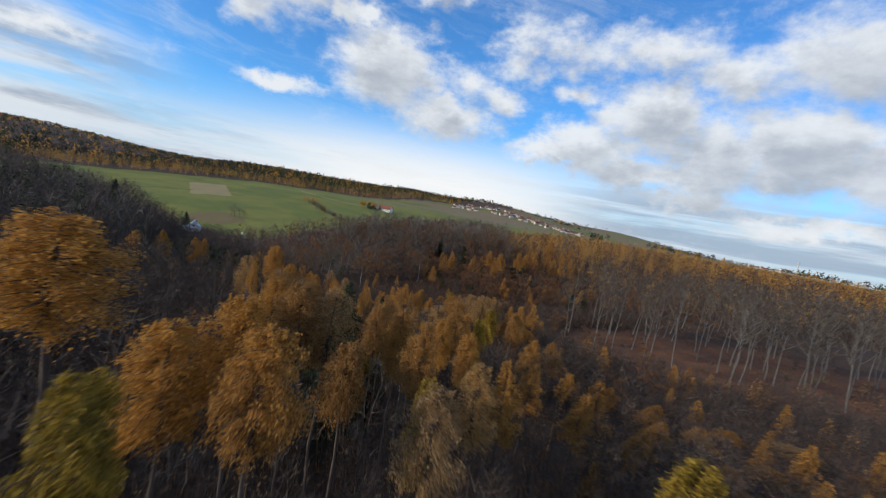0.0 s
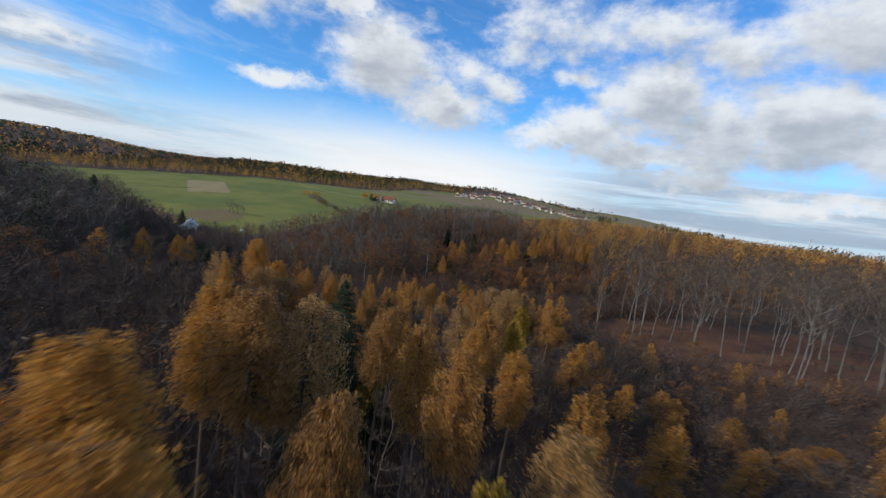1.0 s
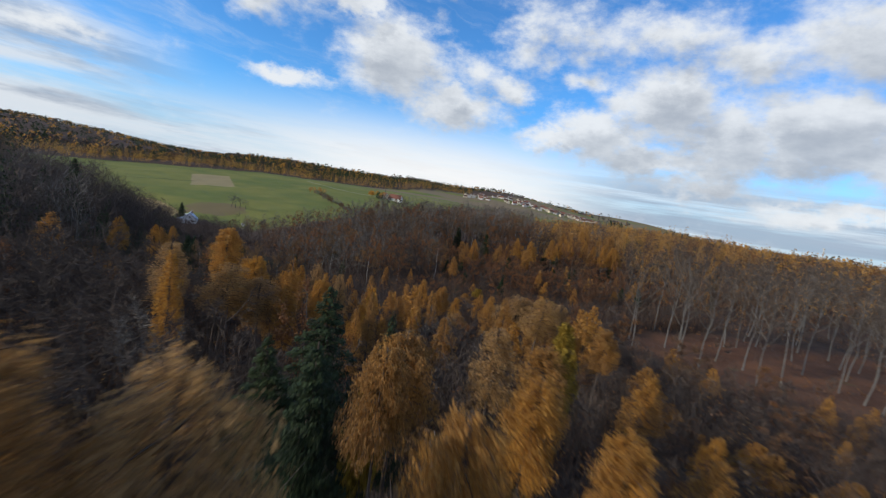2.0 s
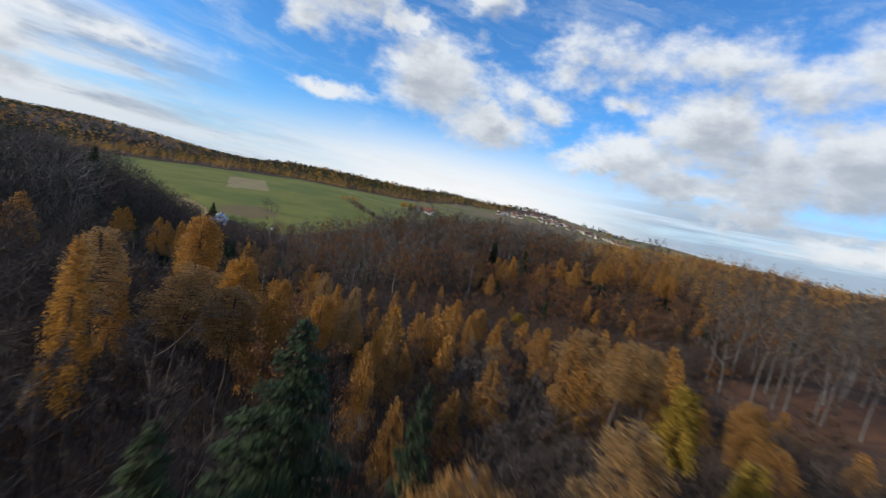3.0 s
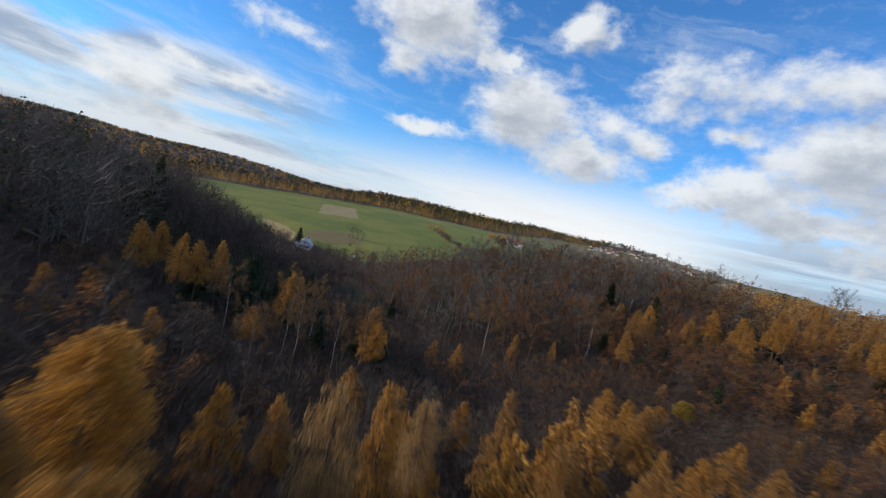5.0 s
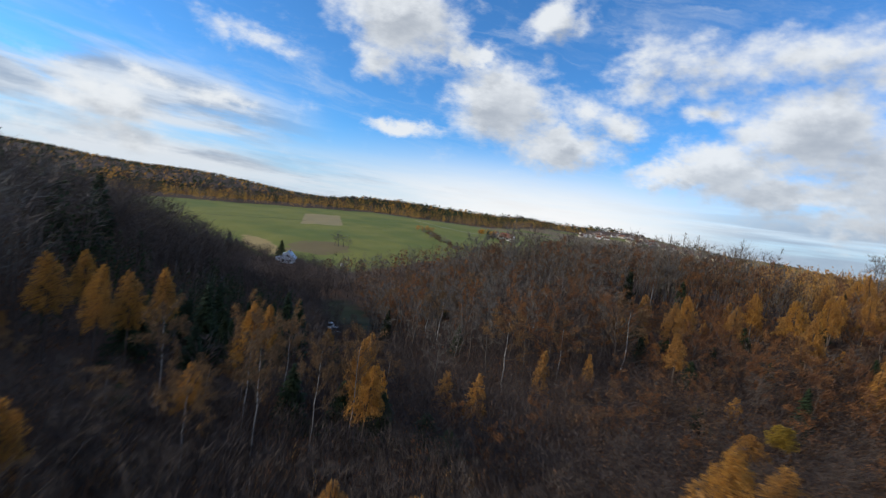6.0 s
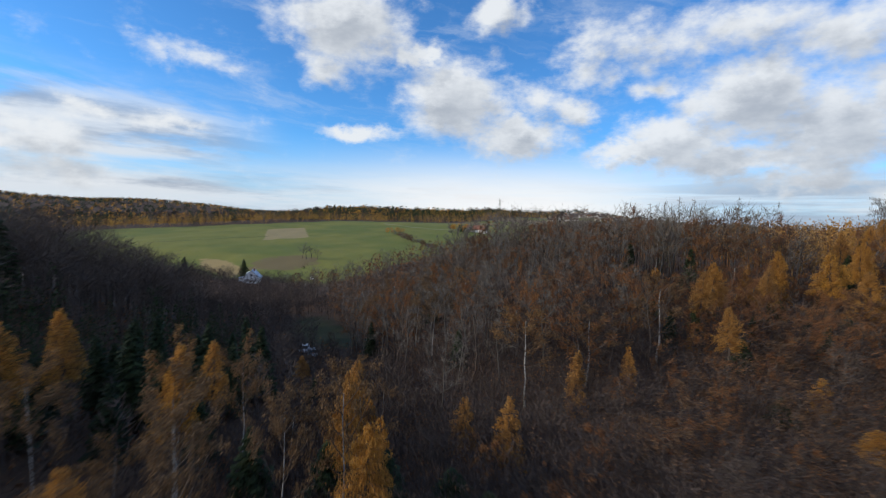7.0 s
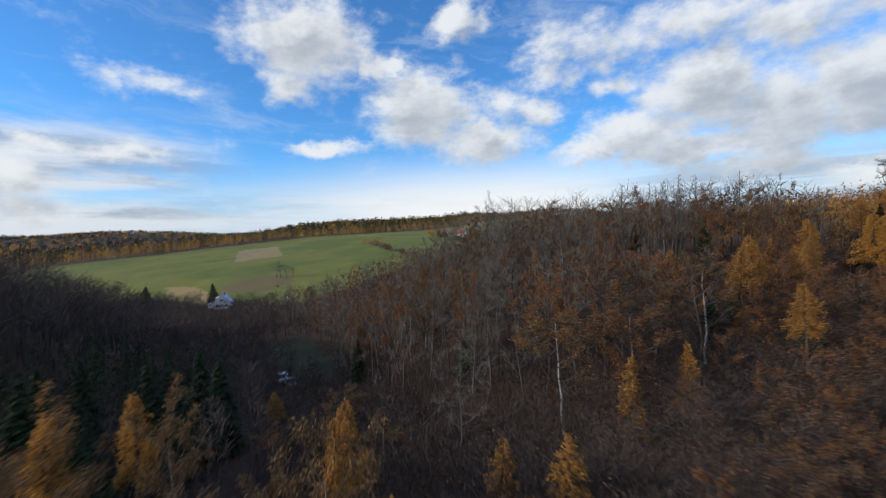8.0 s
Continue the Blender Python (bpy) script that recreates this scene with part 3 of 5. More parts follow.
def bare_tree(h, r, first, limbs, twigs, width, **kw):
    wood, limb, s, d = branching(h, r, first, limbs, twigs, width, **kw)
    crown = Heap()
    n = len(s)
    long_ = rng.uniform(0.25, 0.62, (n, 1)) * (h / 16) ** 0.5 * 1.35
    e = s + d * long_
    crown.slivers(s, e, width * rng.uniform(0.6, 1.2, n))
    for _ in range(2):
        q = s + (e - s) * rng.uniform(0.3, 0.9, (n, 1))
        way_ = d + unit(n) * 0.8
        crown.slivers(q, q + way_ / np.linalg.norm(way_, axis=1, keepdims=True) * long_ * 0.7, width * 0.6)
    return wood, limb, crown


def leafy_tree(h, r, first, limbs, leaves, size, keep=1.0, **kw):
    wood, limb, s, d = branching(h, r, first, limbs, leaves, 0.03, **kw)
    crown = Heap()
    n = len(s)
    c = s + d * rng.uniform(0.1, 0.9, (n, 1)) * r * 0.28
    a = unit(n)
    x = np.cross(a, unit(n))
    x /= np.linalg.norm(x, axis=1, keepdims=True) + 1e-9
    k = size * rng.uniform(0.6, 1.35, (n, 1))
    crown.quads(c, a * k, x * k * 0.62)
    return wood, limb, crown


def spruce(h, r, count, size):
    wood, limb, leaf = Heap(), Heap(), Heap()
    path, radii = stem(h, h * 0.011, 0.01, 1.0, 0.004)
    wood.put(*tube(path, radii, 6))
    boughs = int(60 + h * 3.0)
    for i in range(boughs):
        u = (i + rng.uniform(0, 0.9)) / boughs
        z = h * (0.08 + 0.91 * u)
        long_ = r * (1 - u) ** 0.85 * rng.uniform(0.75, 1.15) + 0.2
        a = i * 2.4 + rng.uniform(-0.4, 0.4)
        out = np.array([math.cos(a), math.sin(a), 0])
        side = np.cross(out, (0, 0, 1))
        p0 = on_stem(path, z)
        k = max(4, int(count * long_ / r * 1.9 / boughs))
        t = rng.uniform(0.08, 1.0, k) ** 0.8
        drop = -0.30 * t + 0.16 * t ** 2 + 0.10 * u
        c = p0 + np.outer(t * long_, out) + np.outer(drop * long_, (0, 0, 1)) + np.outer(rng.normal(size=k) * 0.27 * long_ * (1.1 - 0.8 * t), side)
        c[:, 2] += rng.normal(size=k) * 0.11
        d = out * 0.8 + np.outer(rng.normal(size=k) * 0.7, side) + np.array([0, 0, -0.45]) + unit(k) * 0.25
        d /= np.linalg.norm(d, axis=1, keepdims=True)
        x = np.cross(d, np.array([0, 0, 1.0]) + unit(k) * 0.5)
        x /= np.linalg.norm(x, axis=1, keepdims=True) + 1e-9
        s = size * rng.uniform(0.6, 1.3, (k, 1))
        leaf.quads(c, d * s, x * s * 0.45)
        s3 = np.linspace(0, 1, 3)
        wood.put(*tube(p0 + np.outer(s3 * long_, out) + np.outer(long_ * (-0.30 * s3 + 0.16 * s3 ** 2), (0, 0, 1)), 0.035 * (1 - 0.8 * s3), 3))
    return wood, limb, leaf


def snag(h):
    """A spindly, all but leafless larch: stem with short upturned boughs."""
    wood, limb, leaf = Heap(), Heap(), Heap()
    path, radii = stem(h, h * 0.010, 0.02)
    wood.put(*tube(path, radii, 6))
    for i in range(38):
        z = h * (0.30 + 0.68 * i / 38)
        a = i * 2.4 + rng.uniform(-0.5, 0.5)
        long_ = (0.6 + 2.0 * (1 - i / 38)) * rng.uniform(0.5, 1.1)
        out = np.array([math.cos(a), math.sin(a), rng.uniform(-0.1, 0.35)])
        p0 = on_stem(path, z)
        limb.put(*tube([p0, p0 + out * long_ * 0.6, p0 + out * long_ + np.array([0, 0, 0.25])], [0.045, 0.03, 0.01], 3))
        k = 7
        q = p0 + np.outer(rng.uniform(0.2, 1, k) * long_, out)
        leaf.slivers(q, q + unit(k) * 0.5, np.full(k, 0.035))
    return wood, limb, leaf


THINGS = {}


def kind_of_tree(key, label, category, group, bark, coat, made, tall, boughs=None):
    """Builds one tree of a kind as a thing, to be copied: an Empty with its trunk and crown."""
    root = new(category.replace(" ", "_"))
    tagged(root, label, category, group)
    wood, limb, crown = made
    for name, heap, mat in (("trunk", wood, bark), ("branching", limb, boughs or bark), ("crown", crown, coat)):
        if not heap.count:
            continue
        ob = new(name, heap.mesh(key + "_" + name, mat))
        ob.parent = root
    # metres across the outermost twelfth of the crown
    at = np.concatenate(crown.v)
    across = 2.0 * float(np.percentile(np.hypot(at[:, 0], at[:, 1]), 92))
    THINGS.setdefault(key, []).append((root, tall, across))


for i in range(3):
    kind_of_tree("big_larch", "tall golden autumn larch with a feathery crown among bare trees", "larch tree", "golden larches on the slope", BARK, LARCH, larch(18, 2.3, 12000, 0.072, 0.70, 0.46, 0.0, 0.38, 0.70), 18)
for i in range(2):
    kind_of_tree("tan_larch", "tall faded tan-brown larch, half its needles shed", "larch tree", "golden larches on the slope", BARK, LARCH_TAN, larch(18, 2.3, 9500, 0.070, 0.68, 0.46, 0.12, 0.38, 0.69), 18)
for i in range(3):
    kind_of_tree("larch", "slim golden larch with a pointed crown on the wooded slope", "larch tree", "golden larches on the slope", BARK, LARCH, larch(13, 2.1, 5400, 0.092, 0.50, 0.80, 0.0, 0.62), 13)
for i in range(2):
    kind_of_tree("young_larch", "small golden larch, broad at the foot, in the scrub", "larch tree", "young larches in the scrub", BARK, LARCH, larch(7, 1.9, 2900, 0.115, 0.07, 0.85, 0.0, 0.9), 7)
kind_of_tree("lemon", "yellow-green autumn tree with a rounded leafy crown", "broadleaf tree", "yellow-green trees", BARK, LEMON, larch(15, 2.2, 6000, 0.12, 0.62, 0.42), 15)
for i in range(3):
    kind_of_tree("bare", "leafless brown broadleaf tree with fine twigs", "bare tree", "bare trees of the wood", BARK, TWIG, bare_tree(15, 3.5, 0.30, 11, 900, 0.022, radius=0.0095), 15)
for i in range(2):
    kind_of_tree("grey", "leafless grey broadleaf tree with upright limbs", "bare tree", "bare trees of the wood", GREY_BARK, TWIG_GREY, bare_tree(17, 3.5, 0.35, 11, 820, 0.022, rise=0.9, radius=0.009), 17)
for i in range(3):
    kind_of_tree("beech", "tall leafless beech with a pale smooth trunk on red leaf litter", "beech tree", "beeches of the stand", BEECH, TWIG, bare_tree(22, 4.4, 0.44, 12, 900, 0.036, radius=0.0066, rise=1.2, wobble=0.010), 22, TWIG_GREY)
for i in range(3):
    kind_of_tree("oak", "broadleaf tree holding its rusty brown leaves on the hillside", "oak tree", "rusty trees on the hillside", BARK, (RUST, OCHRE, OCHRE)[i], leafy_tree(12, 3.4, 0.30, 10, 3200, 0.098), 12)
for i in range(2):
    kind_of_tree("thicket", "low rusty young tree in the hillside thicket", "young tree", "young trees of the thicket", BARK, (RUST, OCHRE)[i], leafy_tree(6, 2.3, 0.12, 8, 1700, 0.092), 6)
for i in range(2):
    kind_of_tree("birch", "slender birch with a white trunk and thinning tan-gold leaves", "birch tree", "birches by the valley", WHITE_BARK, BIRCH, leafy_tree(13, 2.7, 0.42, 11, 3600, 0.092, rise=0.8, radius=0.008, wobble=0.008), 13, BARK)
for i in range(2):
    kind_of_tree("spruce", "dark green spruce with layered drooping boughs", "spruce tree", "dark spruces", BARK, SPRUCE, spruce(17, 3.6, 3600, 0.36), 17)
kind_of_tree("fine_spruce", "dark green spruce with fine drooping sprays among golden larches", "spruce tree", "dark spruces", BARK, SPRUCE, spruce(17, 3.9, 34000, 0.095), 17)
kind_of_tree("snag", "spindly leafless larch standing out on the ridge", "snag", "leafless larches on the ridge", TWIG_GREY, TWIG, snag(19), 19)

PLACED = []          # x, y of every single tree
USED = set()


def plant(key, x, y, tall=None, wide=1.0, top=None, spread=None):
    """Sets one tree of a kind with its foot on the ground at a place of the plan, by its height or that of its tip, and its breadth or the metres across its crown."""
    pick = int(rng.randint(len(THINGS[key])))
    root, own, across = THINGS[key][pick]
    z = h_at(x, y)
    tall = max(2.5, top - z) if top else tall
    s = tall / own
    side = spread / across if spread else s ** 0.75 * wide
    px, py = (float(v) for v in settle(x, y))
    m = pose(px, py, z, 0, 0, rng.uniform(0, 360)) @ Matrix.Diagonal((side, side, s, 1))
    if id(root) in USED:
        ob = copy_thing(root, Matrix())
        ob.matrix_basis = m
    else:
        USED.add(id(root))
        ob = root
        ob.matrix_basis = m
    PLACED.append((x, y))
    return ob


# Single trees that stand out: place on the land, height of the tip above the datum, metres across the crown.
STANDING = {
    "big_larch": [(-20.2, 24.6, 41.9, 6.4), (-11.9, 20.4, 39.0, 3.7), (-10.1, 22.3, 40.0, 3.1), (-7.6, 19.2, 39.7, 3.9), (-5.5, 27.6, 36.9, 3.4), (-6.0, 41.5, 36.0, 3.1), (-0.7, 41.4, 36.0, 3.0),
                  (-3.7, 33.4, 38.0, 2.5), (-1.5, 30.2, 38.3, 2.5), (1.9, 38.4, 35.9, 2.4), (-11.8, 30.9, 39.2, 2.9), (-9.9, 29.7, 39.5, 2.9), (9.5, 63.2, 33.2, 3.2), (-6.1, 44.7, 35.9, 3.6),
                  (0.9, 47.1, 35.6, 3.2), (-25.9, 65.4, 36.2, 3.6), (-16.8, 66.3, 32.6, 2.6), (-24.1, 69.9, 33.1, 3.0), (-19.8, 66.3, 32.9, 2.6)],
    "tan_larch": [(-0.2, 20.9, 37.9, 3.3), (2.0, 26.3, 37.4, 3.0), (-8.0, 31.4, 39.2, 3.2), (-25.9, 58.2, 35.3, 3.6), (-20.8, 63.5, 32.6, 4.4), (-23.1, 61.6, 33.8, 3.9), (5.7, 71.5, 33.4, 4.0),
                  (4.7, 80.1, 31.8, 4.6), (8.5, 74.0, 32.7, 3.2), (-0.9, 50.0, 35.1, 3.4), (-15.2, 69.4, 32.2, 2.4), (-17.6, 77.9, 31.0, 1.9), (-2.0, 89.1, 25.9, 3.3), (42.9, 50.9, 26.1, 5.2), (-18.6, 72.8, 32.9, 1.9)],
    "larch": [(11.6, 58.2, 31.5, 3.2), (16.0, 56.0, 28.6, 2.8), (18.3, 67.1, 26.9, 4.2), (23.0, 59.0, 26.8, 4.0), (26.1, 54.8, 26.3, 3.8), (28.6, 58.2, 25.7, 3.6), (2.5, 73.4, 32.6, 3.0), (-24.0, 55.0, 35.6, 2.3),
              (-22.1, 67.0, 32.7, 2.6), (-18.5, 62.9, 33.0, 2.6), (-28.5, 62.3, 33.4, 2.0), (-26.8, 72.5, 32.4, 2.8), (-19.4, 79.6, 30.7, 2.5), (-11.6, 61.8, 31.7, 2.2), (17.7, 71.5, 28.2, 3.6), (-9.0, 59.0, 30.1, 1.8),
              (-56.6, 79.7, 32.5, 3.8), (33.4, 90.9, 21.3, 3.8), (-11.2, 66.9, 32.2, 1.8), (1.5, 85.0, 30.3, 2.6)],
    "slim_larch": [(3.2, 97.4, 27.2, 3.0), (-12.0, 84.4, 28.6, 2.4), (-8.3, 84.3, 29.1, 2.4), (-5.7, 99.2, 26.6, 2.8), (-0.2, 119.2, 23.0, 2.8), (-14.7, 85.6, 30.1, 2.2), (-2.9, 94.9, 27.1, 2.6), (1.2, 101.0, 26.9, 2.8),
                   (-6.1, 88.9, 28.7, 2.2), (-5.2, 108.0, 25.6, 2.8), (1.7, 154.4, 32.4, 3.9), (8.5, 155.6, 32.1, 3.5), (-3.6, 135.4, 28.7, 2.7), (15.4, 166.7, 34.1, 4.2), (19.2, 159.1, 34.3, 4.4), (15.5, 147.0, 32.5, 4.0),
                   (-0.6, 152.0, 31.2, 3.2), (56.3, 197.9, 36.5, 5.0)],
    "young_larch": [(-19.5, 128.7, 24.4, 2.4), (-14.1, 132.7, 24.3, 2.0), (-25.3, 117.9, 23.2, 2.6), (-29.0, 118.8, 22.4, 2.4), (-33.1, 110.8, 23.6, 2.4), (-37.6, 115.9, 24.6, 2.6)],
    "slope_larch": [(5.0, 35.3, 35.4, 3.0), (13.0, 41.7, 31.5, 3.4), (21.3, 58.3, 27.3, 3.4), (9.0, 45.0, 32.4, 3.0), (17.0, 48.0, 29.4, 3.2), (19.8, 43.6, 28.6, 3.2), (24.6, 49.0, 27.4, 3.6), (31.0, 52.0, 26.0, 3.6), (35.5, 47.0, 25.6, 3.8),
                    (28.0, 43.0, 26.8, 3.6), (37.0, 56.0, 25.2, 3.4), (-8.9, 101.0, 28.0, 2.8), (-5.0, 103.5, 27.0, 3.0), (12.0, 84.0, 28.0, 3.0), (15.6, 79.0, 27.6, 3.2), (9.0, 92.0, 27.4, 2.8)],
    "valley_larch": [(-59.4, 103.6, 29.3, 3.2), (-45.6, 107.3, 27.9, 2.8), (-60.0, 107.6, 28.2, 3.2), (-62.2, 113.4, 28.0, 3.5), (-50.0, 115.8, 25.8, 2.4), (-31.8, 104.5, 26.2, 2.5), (-34.6, 108.0, 26.6, 2.8), (-38.3, 117.9, 24.6, 2.6), (-66.0, 104.0, 29.2, 3.5), (-71.0, 111.0, 28.6, 3.5)],
    "lemon": [(-10.9, 14.5, 39.0, 2.7), (-1.1, 24.0, 37.0, 1.7), (4.1, 53.2, 33.8, 1.8), (6.6, 63.1, 33.1, 2.4), (-6.7, 43.0, 34.1, 1.7), (2.0, 120.1, 24.3, 2.3), (13.5, 24.7, 35.2, 3.6)],
    "birch": [(-37.6, 99.3, 28.2, 3.6), (-44.2, 112.2, 26.5, 3.6), (-35.6, 103.6, 27.0, 3.4), (-39.4, 95.0, 26.3, 3.4), (-42.0, 103.4, 27.0, 4.2), (-33.9, 106.5, 27.2, 3.9), (-46.0, 108.0, 27.5, 3.9), (-49.0, 102.0, 27.4, 3.8)],
    "fine_spruce": [(-10.6, 48.5, 36.3, 6.8), (-9.4, 41.7, 35.8, 5.6), (-6.9, 49.2, 35.4, 3.4), (-13.0, 47.0, 33.9, 5.0)],
    "spruce": [(-102, 133.6, 37.6, 6.4), (-105.4, 128.5, 35, 5.8), (-32.3, 108.7, 22.5, 3.4), (-28.5, 110.9, 20.6, 3.2), (-36.2, 109.2, 22.4, 3.2), (-40.1, 107.5, 23.5, 3.4), (-25.9, 109.2, 19, 3.0), (-2.2, 127.7, 19, 2.4), (-0.5, 140.3, 24.5, 3.0), (-1.1, 153.1, 26.0, 3.2), (13.1, 162.3, 28.0, 3.6)],
    "oak": [(-22.4, 142.7, 29.0, 4.2), (-24.8, 140.0, 29.4, 4.0), (-15.0, 156.0, 33.9, 4.4), (-13.4, 118.7, 22.1, 3.6), (-15.4, 126.9, 22.3, 3.0), (8.3, 141.8, 29.2, 3.2), (-7.6, 126.2, 22.7, 2.4), (-34, 148.5, 27.0, 4.4), (-44, 150, 26.4, 4.6)],
    "thicket": [(-12.4, 121.2, 23.2, 4.8), (-10.1, 135.1, 23.8, 2.8), (-6.6, 129.4, 23.8, 3.5), (-3.0, 123.9, 23.6, 3.2), (-15.0, 115.7, 22.6, 3.6), (-19.3, 114.6, 22.4, 2.6), (-11.0, 127.6, 23.2, 2.6), (-10.4, 118.6, 22.6, 2.4),
                (6.2, 143.8, 25.6, 3.4), (-1.6, 131.6, 24.4, 3.0), (-8.6, 123.4, 22.9, 2.5), (22.8, 164.1, 27.6, 3.8), (2.4, 137.0, 24.9, 3.2), (-4.8, 140.5, 25.0, 3.2)],
    "grey": [(-32.4, 126.3, 24.9, 4.8), (-27.5, 136.0, 26.6, 5.0), (-40.5, 141.0, 24.6, 4.6)],
}
AS = {"slim_larch": "larch", "valley_larch": "larch", "slope_larch": "larch"}
for kind_, spots in STANDING.items():
    for x, y, top, across in spots:
        plant(AS.get(kind_, kind_), *on_plan(x, y), top=top, spread=across)
for x, y, top in ((-166, 277.5, 16.5), (-186, 262, 17.5)):
    plant("spruce", x, y, top=top, wide=1.4)


# ---- the woods: single trees near the flight, joined ones beyond ----
def tree_for(x, y, r):
    """What grows at a place: kind and height, or nothing. r: three random numbers."""
    d, floor, side = (float(v[0]) for v in valley(np.array([x]), np.array([y])))
    a, b, c = r
    if side < 0:
        if -98 < x < -52 and y > 116 and d < 46 and d > 8:
            return ("spruce", 5.5 + 5 * b) if a < 0.66 else ("alder", 4 + 3 * b)
        if x < -62 and d < 20:
            return ("alder", 5 + 3 * b) if a < 0.6 and in_meadow(np.array([x]), np.array([y]))[0] < 0.2 else None
        if x < -78:
            if math.hypot(x + 175, y - 258) < 46:
                return ("alder", 4 + 3 * b) if a < 0.8 else None
            if d < 48:
                return ("spruce", 6 + 5 * b) if x > -108 and a < 0.52 else ("alder", (8 if x > -108 else 13) + 5 * b)
            return ("spruce", 14 + 4 * b) if a < 0.16 else ("grey", 13 + 4 * b) if a < 0.24 else ("alder", 13 + 4 * b)
        if float(beech_floor(np.array([x]), np.array([y]))[0]) > 0.3 or (x > 40 and y > 112):
            return ("beech", 15 + 3 * b) if a < 0.24 else ("bare", 2.5 + 2 * b) if a < 0.30 else None
        if x > (13 if y < 100 else 8):
            return ("bare", 3 + 2.5 * b) if a < 0.50 else ("thicket", 2.5 + 2 * b) if a < 0.66 else ("young_larch", 3.5 + 3 * b) if a < 0.84 else ("oak", 5 + 3 * b) if a < 0.92 else None
        if -36 < x < 8 and y > 100:
            return ("bare", 2.8 + 2.0 * b) if a < 0.75 else ("thicket", 2.5 + 1.5 * b) if a < 0.85 else None
        if x > (-14 if y < 64 else -27):
            tall = float(np.interp(y, [0, 25, 60, 102], [11.5, 11.5, 10, 7.5])) * (0.80 + 0.25 * b) * float(np.interp(x, [2, 13], [1, 0.5]))
            if a < (0.50 if y > 84 else 0.20 if y > 60 else 0.10 if x > 10 else 0.0):
                return ("larch", tall * 1.05)
            return ("birch", tall * 0.9) if a < (0.08 if y < 60 else 0.24) else ("bare", tall) if a < 0.80 else ("grey", tall) if a < 0.93 else ("oak", tall * 0.7)
        if y < 79:
            return ("bare", 10 + 3 * b) if a < 0.85 else ("grey", 10 + 3 * b) if a < 0.89 else ("larch", 10.5 + 2 * b) if a < 0.91 else ("oak", 9 + 3 * b)
        tall = float(np.interp(y, [79, 101, 120], [9.0, 6.5, 5.0])) * (0.82 + 0.25 * b)
        if y < 101:
            return ("larch", tall) if a < 0.06 else ("bare", tall * 0.9) if a < 0.85 else ("oak", tall * 0.7)
        return ("larch", tall) if a < 0.10 else ("birch", tall * 0.9) if a < 0.42 else ("spruce", tall * 0.62) if a < 0.58 else ("bare", tall * 0.85)
    hill = float(wooded_hill(np.array([x]), np.array([y]))[0])
    if hill < 0.12 and float(copse(np.array([x]), np.array([y]))[0]) > 0.5 and d > 22:
        return ("grey", 8 + 4 * b) if a < 0.35 else ("bare", 8 + 4 * b) if a < 0.75 else ("oak", 8 + 3 * b)
    if hill < 0.12:
        if d < (30 if x > -160 else 23) and x < -70:
            near_house = math.hypot(x + 156, y - 271) < 13
            meadow = float(in_meadow(np.array([x]), np.array([y]))[0])
            return ("alder", 4 + 3 * b) if a < 0.85 and not near_house and meadow < 0.2 else None
        return None
    if x > 34 and y > 180:
        return ("larch", 9.5 + 4 * b) if a < 0.40 else ("tan_larch", 9.5 + 4 * b) if a < 0.54 else ("spruce", 7 + 3 * b) if a < 0.60 else ("oak", 7 + 3 * b) if a < 0.82 else ("bare", 8 + 3 * b)
    if x > -6 and y < 200:
        if d < 7:
            return ("bare", 2.5 + 2 * b) if a < 0.7 else ("thicket", 2 + 2 * b)
        return ("thicket", 3.5 + 3 * b) if a < 0.36 else ("young_larch", 3.5 + 4 * b) if a < 0.50 else ("oak", 5.5 + 3 * b) if a < 0.80 else ("bare", 4.5 + 3 * b) if a < 0.92 else ("spruce", 3.5 + 3 * b)
    if d < 9:
        return ("bare", 3 + 3 * b) if a < 0.7 else None
    tall = 9.5 + 3.5 * b + 4.5 * float(ease(np.array([y]), 185, 222)[0])
    return ("grey", tall) if a < 0.38 else ("bare", tall) if a < 0.68 else ("oak", tall * 0.85) if a < 0.88 else ("birch", tall * 0.85) if a < 0.975 else ("spruce", tall * 0.6)


MOST = 170
for _ in range(400):
    x, y = rng.uniform(-14, 27), rng.uniform(79, 106)
    if min(math.hypot(x - px, y - py) for px, py in PLACED) > 3.0 and len(PLACED) < 175:
        plant("young_larch", x, y, tall=rng.uniform(8.0, 11.0) - 0.06 * (y - 80), wide=rng.uniform(0.8, 1.0))
taken = {k: len(v) for k, v in STANDING.items()}
joined = []
cells = {}
for x, y in PLACED:
    cells.setdefault((int(x // 6), int(y // 6)), []).append((x, y))


def roomy(x, y, gap):
    i, j = int(x // 6), int(y // 6)
    return all(math.hypot(x - px, y - py) > gap for a in (-1, 0, 1) for b in (-1, 0, 1) for px, py in cells.get((i + a, j + b), ()))


spots = []
for i in range(-60, 110):
    for j in range(-14, 122):
        spots.append((i * 4.7 + rng.uniform(-1.9, 1.9), j * 4.7 + rng.uniform(-1.9, 1.9), rng.uniform(size=3)))
spots.sort(key=lambda s: math.hypot(s[0] + 12, (s[1] - 100) * 0.72))
for x, y, r in spots:
    got = tree_for(x, y, r)
    if not got or not roomy(x, y, 3.3):
        continue
    key, tall = got
    single = key in THINGS and key != "tan_larch" and -78 < x < 62 and 6 < y < 212 and taken.get(key, 0) < MOST
    if key == "beech":
        single = x < 150 and taken.get(key, 0) < 90
    if single:
        taken[key] = taken.get(key, 0) + 1
        plant(key, x, y, tall=tall, wide=rng.uniform(0.88, 1.12) * (1.35 if key == "birch" else 1.0))
    else:
        joined.append((key, x, y, tall))
